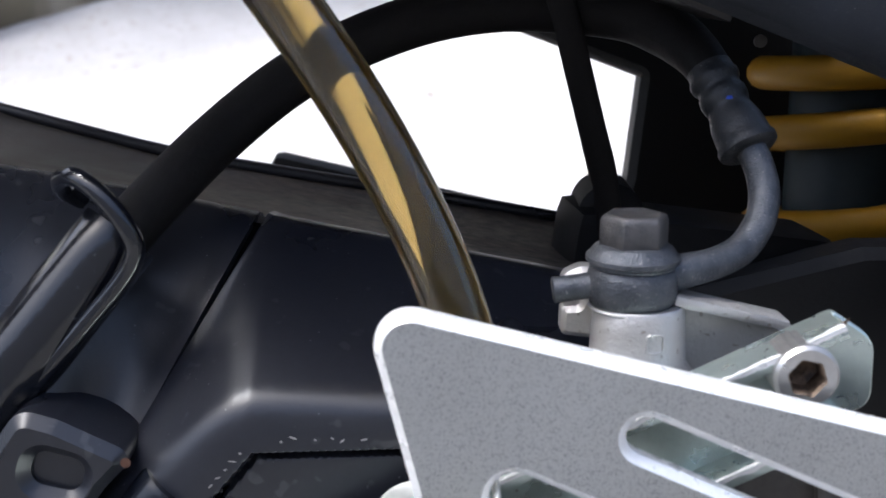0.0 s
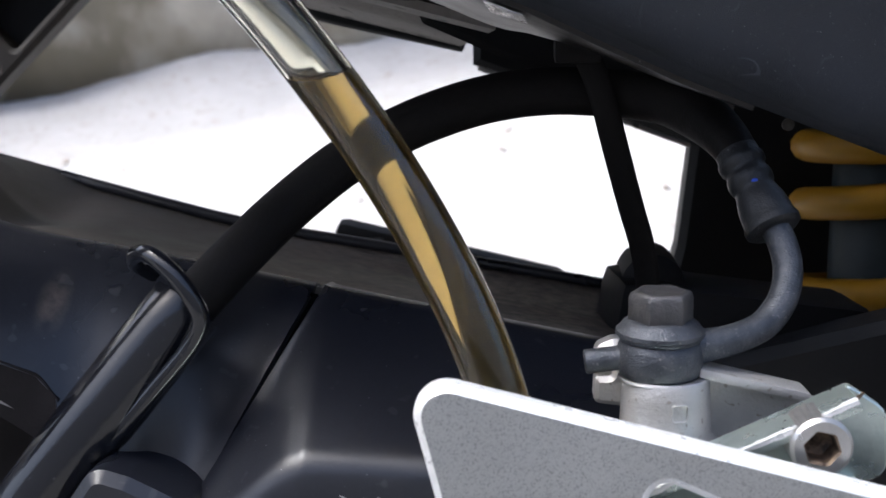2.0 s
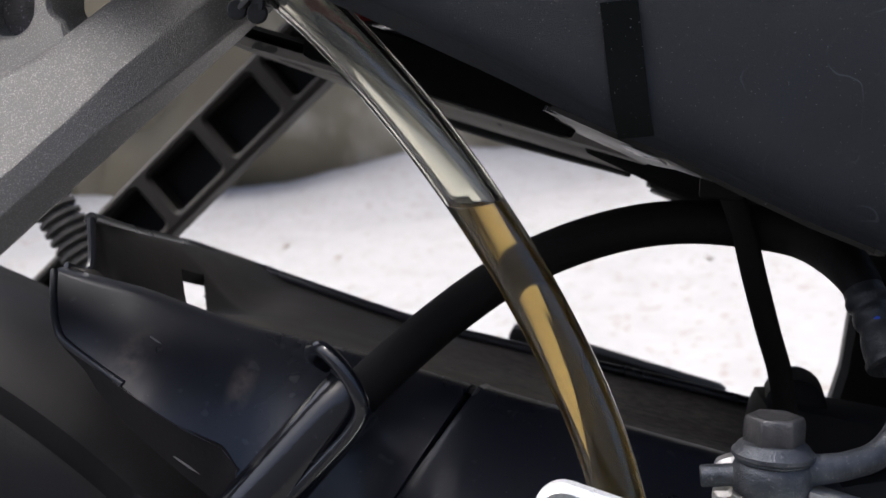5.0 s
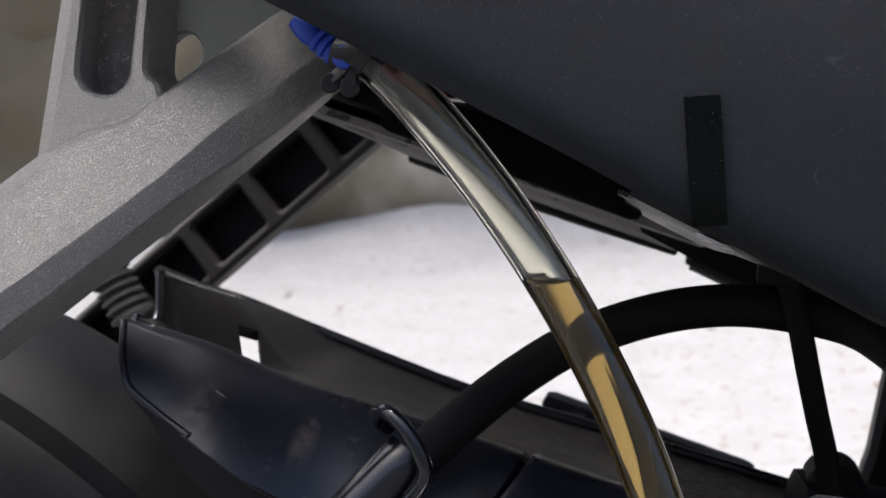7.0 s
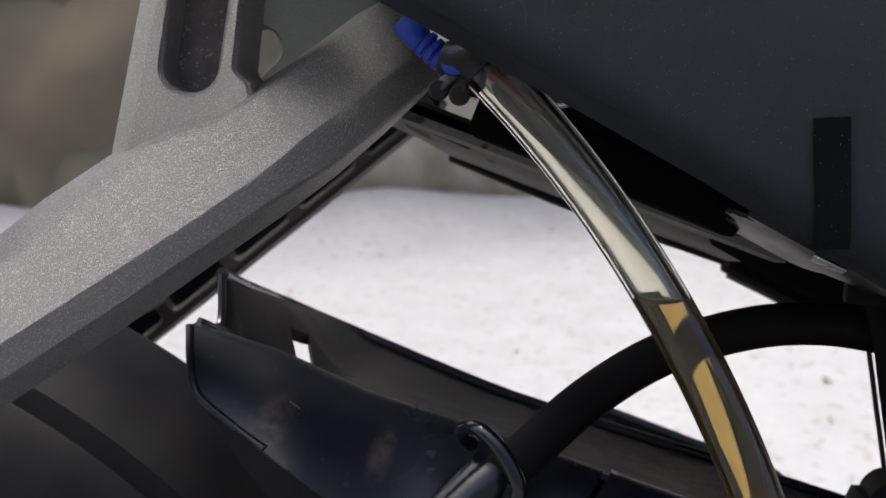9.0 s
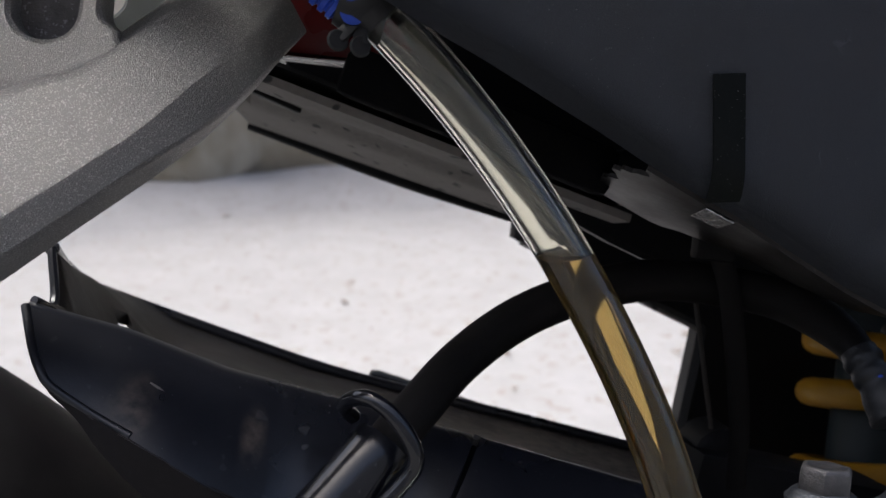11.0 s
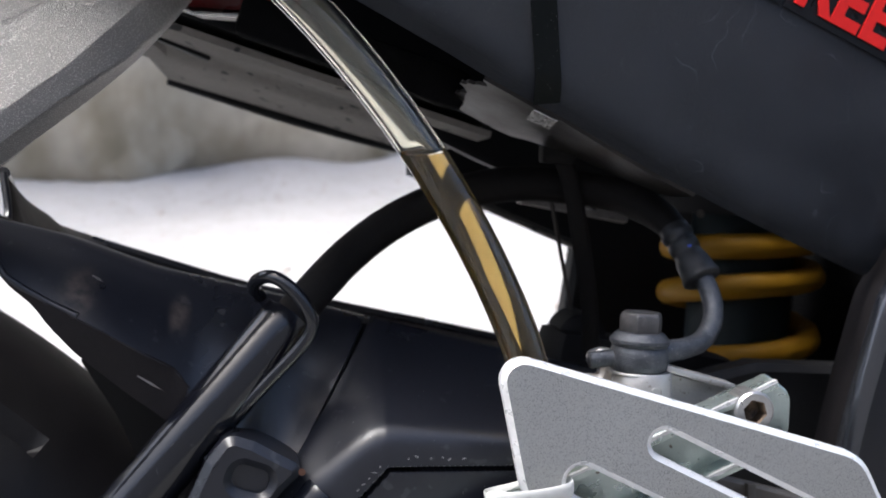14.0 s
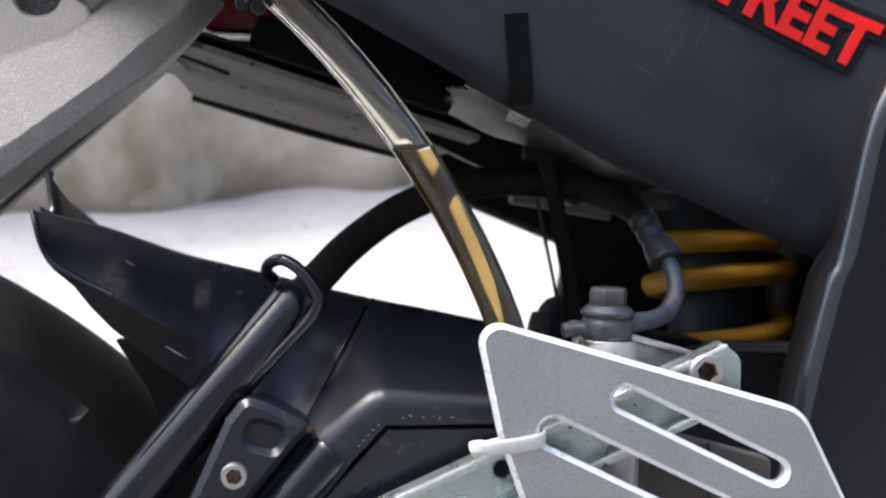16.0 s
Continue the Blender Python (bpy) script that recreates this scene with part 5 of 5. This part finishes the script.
def rear_frame(ob):
    # inner fender strip under the seat
    near = [(-0.150, -0.0312, 0.6256), (-0.1205, -0.032, 0.6165), (-0.1165, -0.032, 0.6152), (0.0020, -0.0185, 0.5840)]
    far = [(-0.150, 0.046, 0.6169), (-0.1265, 0.046, 0.6095), (-0.1215, 0.090, 0.6035), (-0.0110, 0.060, 0.5768)]
    rows = []
    for k in range(13):
        v = k / 12
        step = 0.0022 if 3 <= k <= 5 else 0.0
        rows.append([tuple(Vector(a).lerp(Vector(b), v) + Vector((0, 0, step))) for a, b in zip(near, far)])
    part("undertray_strip", loft(rows, thick=0.0025), M_UNDER, ob, "dusty grey-brown undertray strip")
    part("strip_top", loft([[tuple(Vector(a).lerp(Vector(b), v) + Vector((0, 0, 0.0042))) for a, b in zip(near, far)] for v in (-0.02, 0.5, 1.01)], thick=0.0012), M_BLACK, ob)
    part("strip_lip", sweep([(-0.1220, 0.091, 0.6020), (-0.0660, 0.0780, 0.5870), (-0.011, 0.062, 0.5755)], 0.0032, 10, 4), M_BLACK, ob)
    for k in (0.36, 0.70):
        p, q = (Vector(near[0]).lerp(Vector(far[0]), k)).lerp(Vector(near[1]).lerp(Vector(far[1]), k), 0.05), Vector(near[2]).lerp(Vector(far[2]), k).lerp(Vector(near[3]).lerp(Vector(far[3]), k), 0.14)
        part("strip_slot", beam(p - Vector((0, 0, 0.0012)), q - Vector((0, 0, 0.0012)), 0.0050, 0.0016, 0.0004), M_BLACK, ob)
    part("lamp_lens", block(-0.112, -0.070, -0.005, 0.030, 0.622, 0.640, 0.004), M_LENS, ob, "dark red lamp lens")
    part("chrome_clip", beam((-0.0225, -0.027, 0.6030), (-0.0150, -0.027, 0.6015), 0.003, 0.0035, 0.001), M_DIECAST, ob, "small bright metal clip")
    part("panel_screw", lathe([(0.0015, 0.0), (0.0015, 0.001), (0.0009, 0.0014)], (0.0735, -0.0455, 0.5588), (0, -1, 0), 16), M_BROWN, ob, "small silver screw")
    for x, z, r in ((0.1541, 0.4850, 0.0042), (0.1623, 0.4898, 0.0030)):
        part("lower_bolt", lathe([(r, 0.0), (r, 0.004), (r * 0.7, 0.0055), (0.0, 0.0057)], (x, 0.0300, z), (0, -1, 0), 20), M_DIECAST, ob, "silver bolt head")
    part("rail", beam((-0.0900, -0.0560, 0.6160), (-0.0145, -0.0560, 0.5952), 0.010, 0.0135, 0.003), M_MATT, ob, "black frame rail")
    # added hidden roof; its near edge is shaped to shade the cast bracket's end
    roof = []
    for u in (0.0, 0.25, 0.5, 0.75, 1.0):
        row = []
        for x in (-0.290, -0.200, -0.165, -0.150, -0.135, -0.100, 0.0, 0.1):
            edge = panel_y(x) + 0.014
            edge += (-0.030 - edge) * bulge(-x, 0.135, 0.165)
            y = edge + (0.2 - edge) * u
            row.append((x, y, lerp_table(PANEL_LOW, x) + 0.055 - 0.1 * y))
        roof.append(row)
    part("shade_roof", loft(roof, thick=0.004), M_BLACK, ob)
    part("cavity_back", sheet(rounded([(-0.12, 0.75, 0), (-0.11, 0.618, 0.002), (0.0, 0.585, 0.002), (0.05, 0.56, 0.002), (0.05, 0.75, 0)]), (), 0.082, 0.09, 0.001), M_BLACK, ob)
    # block that holds the hose at the arch and the plates beside the shock
    part("bracket_plate", sheet(rounded([(-0.0260, 0.5990, 0.002), (-0.0200, 0.5830, 0.002), (0.0020, 0.5735, 0.002), (0.0500, 0.5560, 0.002), (0.0700, 0.5900, 0.002), (0.0100, 0.6050, 0.002)]), (), 0.004, 0.020, 0.002), M_BLACK, ob)
    part("side_plate", sheet(rounded([(-0.0100, 0.6400, 0.0), (-0.0100, 0.5650, 0.0), (0.0745, 0.5336, 0.002), (0.0705, 0.4940, 0.004), (0.0550, 0.4300, 0.004), (0.3200, 0.4000, 0.0), (0.3200, 0.6400, 0.0)]), (), 0.125, 0.140, 0.003), M_BLACK, ob)
    part("plate_flange", beam((-0.0080, 0.1235, 0.5640), (0.0735, 0.1235, 0.5337), 0.0030, 0.0018, 0.0005), M_UNDER, ob, "dusty grey folded flange")
    part("cross_member", beam((0.0280, 0.0500, 0.5600), (0.0763, 0.0500, 0.5535), 0.010, 0.0075, 0.002), M_UNDER, ob, "dusty grey-brown cross member")
    part("lever_plate", sheet(rounded([(0.0595, 0.4775, 0.003), (0.0480, 0.4500, 0.003), (0.0480, 0.4300, 0.003), (0.1060, 0.4300, 0.003), (0.1060, 0.4670, 0.004)]), (), -0.0850, -0.0800, 0.001), M_LEVER, ob, "dusty brown-grey pedal lever plate")
    part("lever_rib", beam((0.0820, -0.0860, 0.4730), (0.0850, -0.0860, 0.4400), 0.003, 0.0030, 0.0008), M_LEVER, ob)
    part("hanger_plate", sheet(rounded([(0.0560, 0.4850, 0.006), (0.0300, 0.4600, 0.006), (0.0200, 0.2500, 0.01), (0.3000, 0.2500, 0.01), (0.3000, 0.5000, 0.0), (0.1150, 0.5000, 0.004)]), (), -0.010, 0.004, 0.003), M_RUBBER, ob)
    part("pivot_lug", lathe([(0.007, -0.012), (0.0095, -0.010), (0.0095, 0.010), (0.007, 0.012)], (0.0475, 0.015, 0.5060), (0, 1, 0), 28), M_BLACK, ob)
    part("pivot_arm", beam((0.034, 0.010, 0.498), (0.110, 0.020, 0.487), 0.03, 0.024, 0.005), M_BLACK, ob)


def swing_rail(ob):
    part("chain_guard", beam((-0.0660, 0.134, 0.4985), (0.0260, 0.134, 0.4770), 0.014, 0.010, 0.004), M_BLACK, ob)
    part("guard_stay", beam((-0.052, 0.134, 0.494), (-0.052, 0.060, 0.488), 0.012, 0.006, 0.002), M_BLACK, ob)


stand_tube()
hugger()
socket_screw("hugger_screw", (-0.0894, -0.1030, 0.4618), 0.0046, 0.0045, label="silver screw in the hugger's mounting tab")
motorcycle = thing("motorcycle", (-0.328, -0.005, -0.058), "black motorcycle leaning on its stand, rear end", "motorcycle")
tyre_and_wheel(motorcycle)
shock(motorcycle)
rear_frame(motorcycle)
swing_rail(motorcycle)
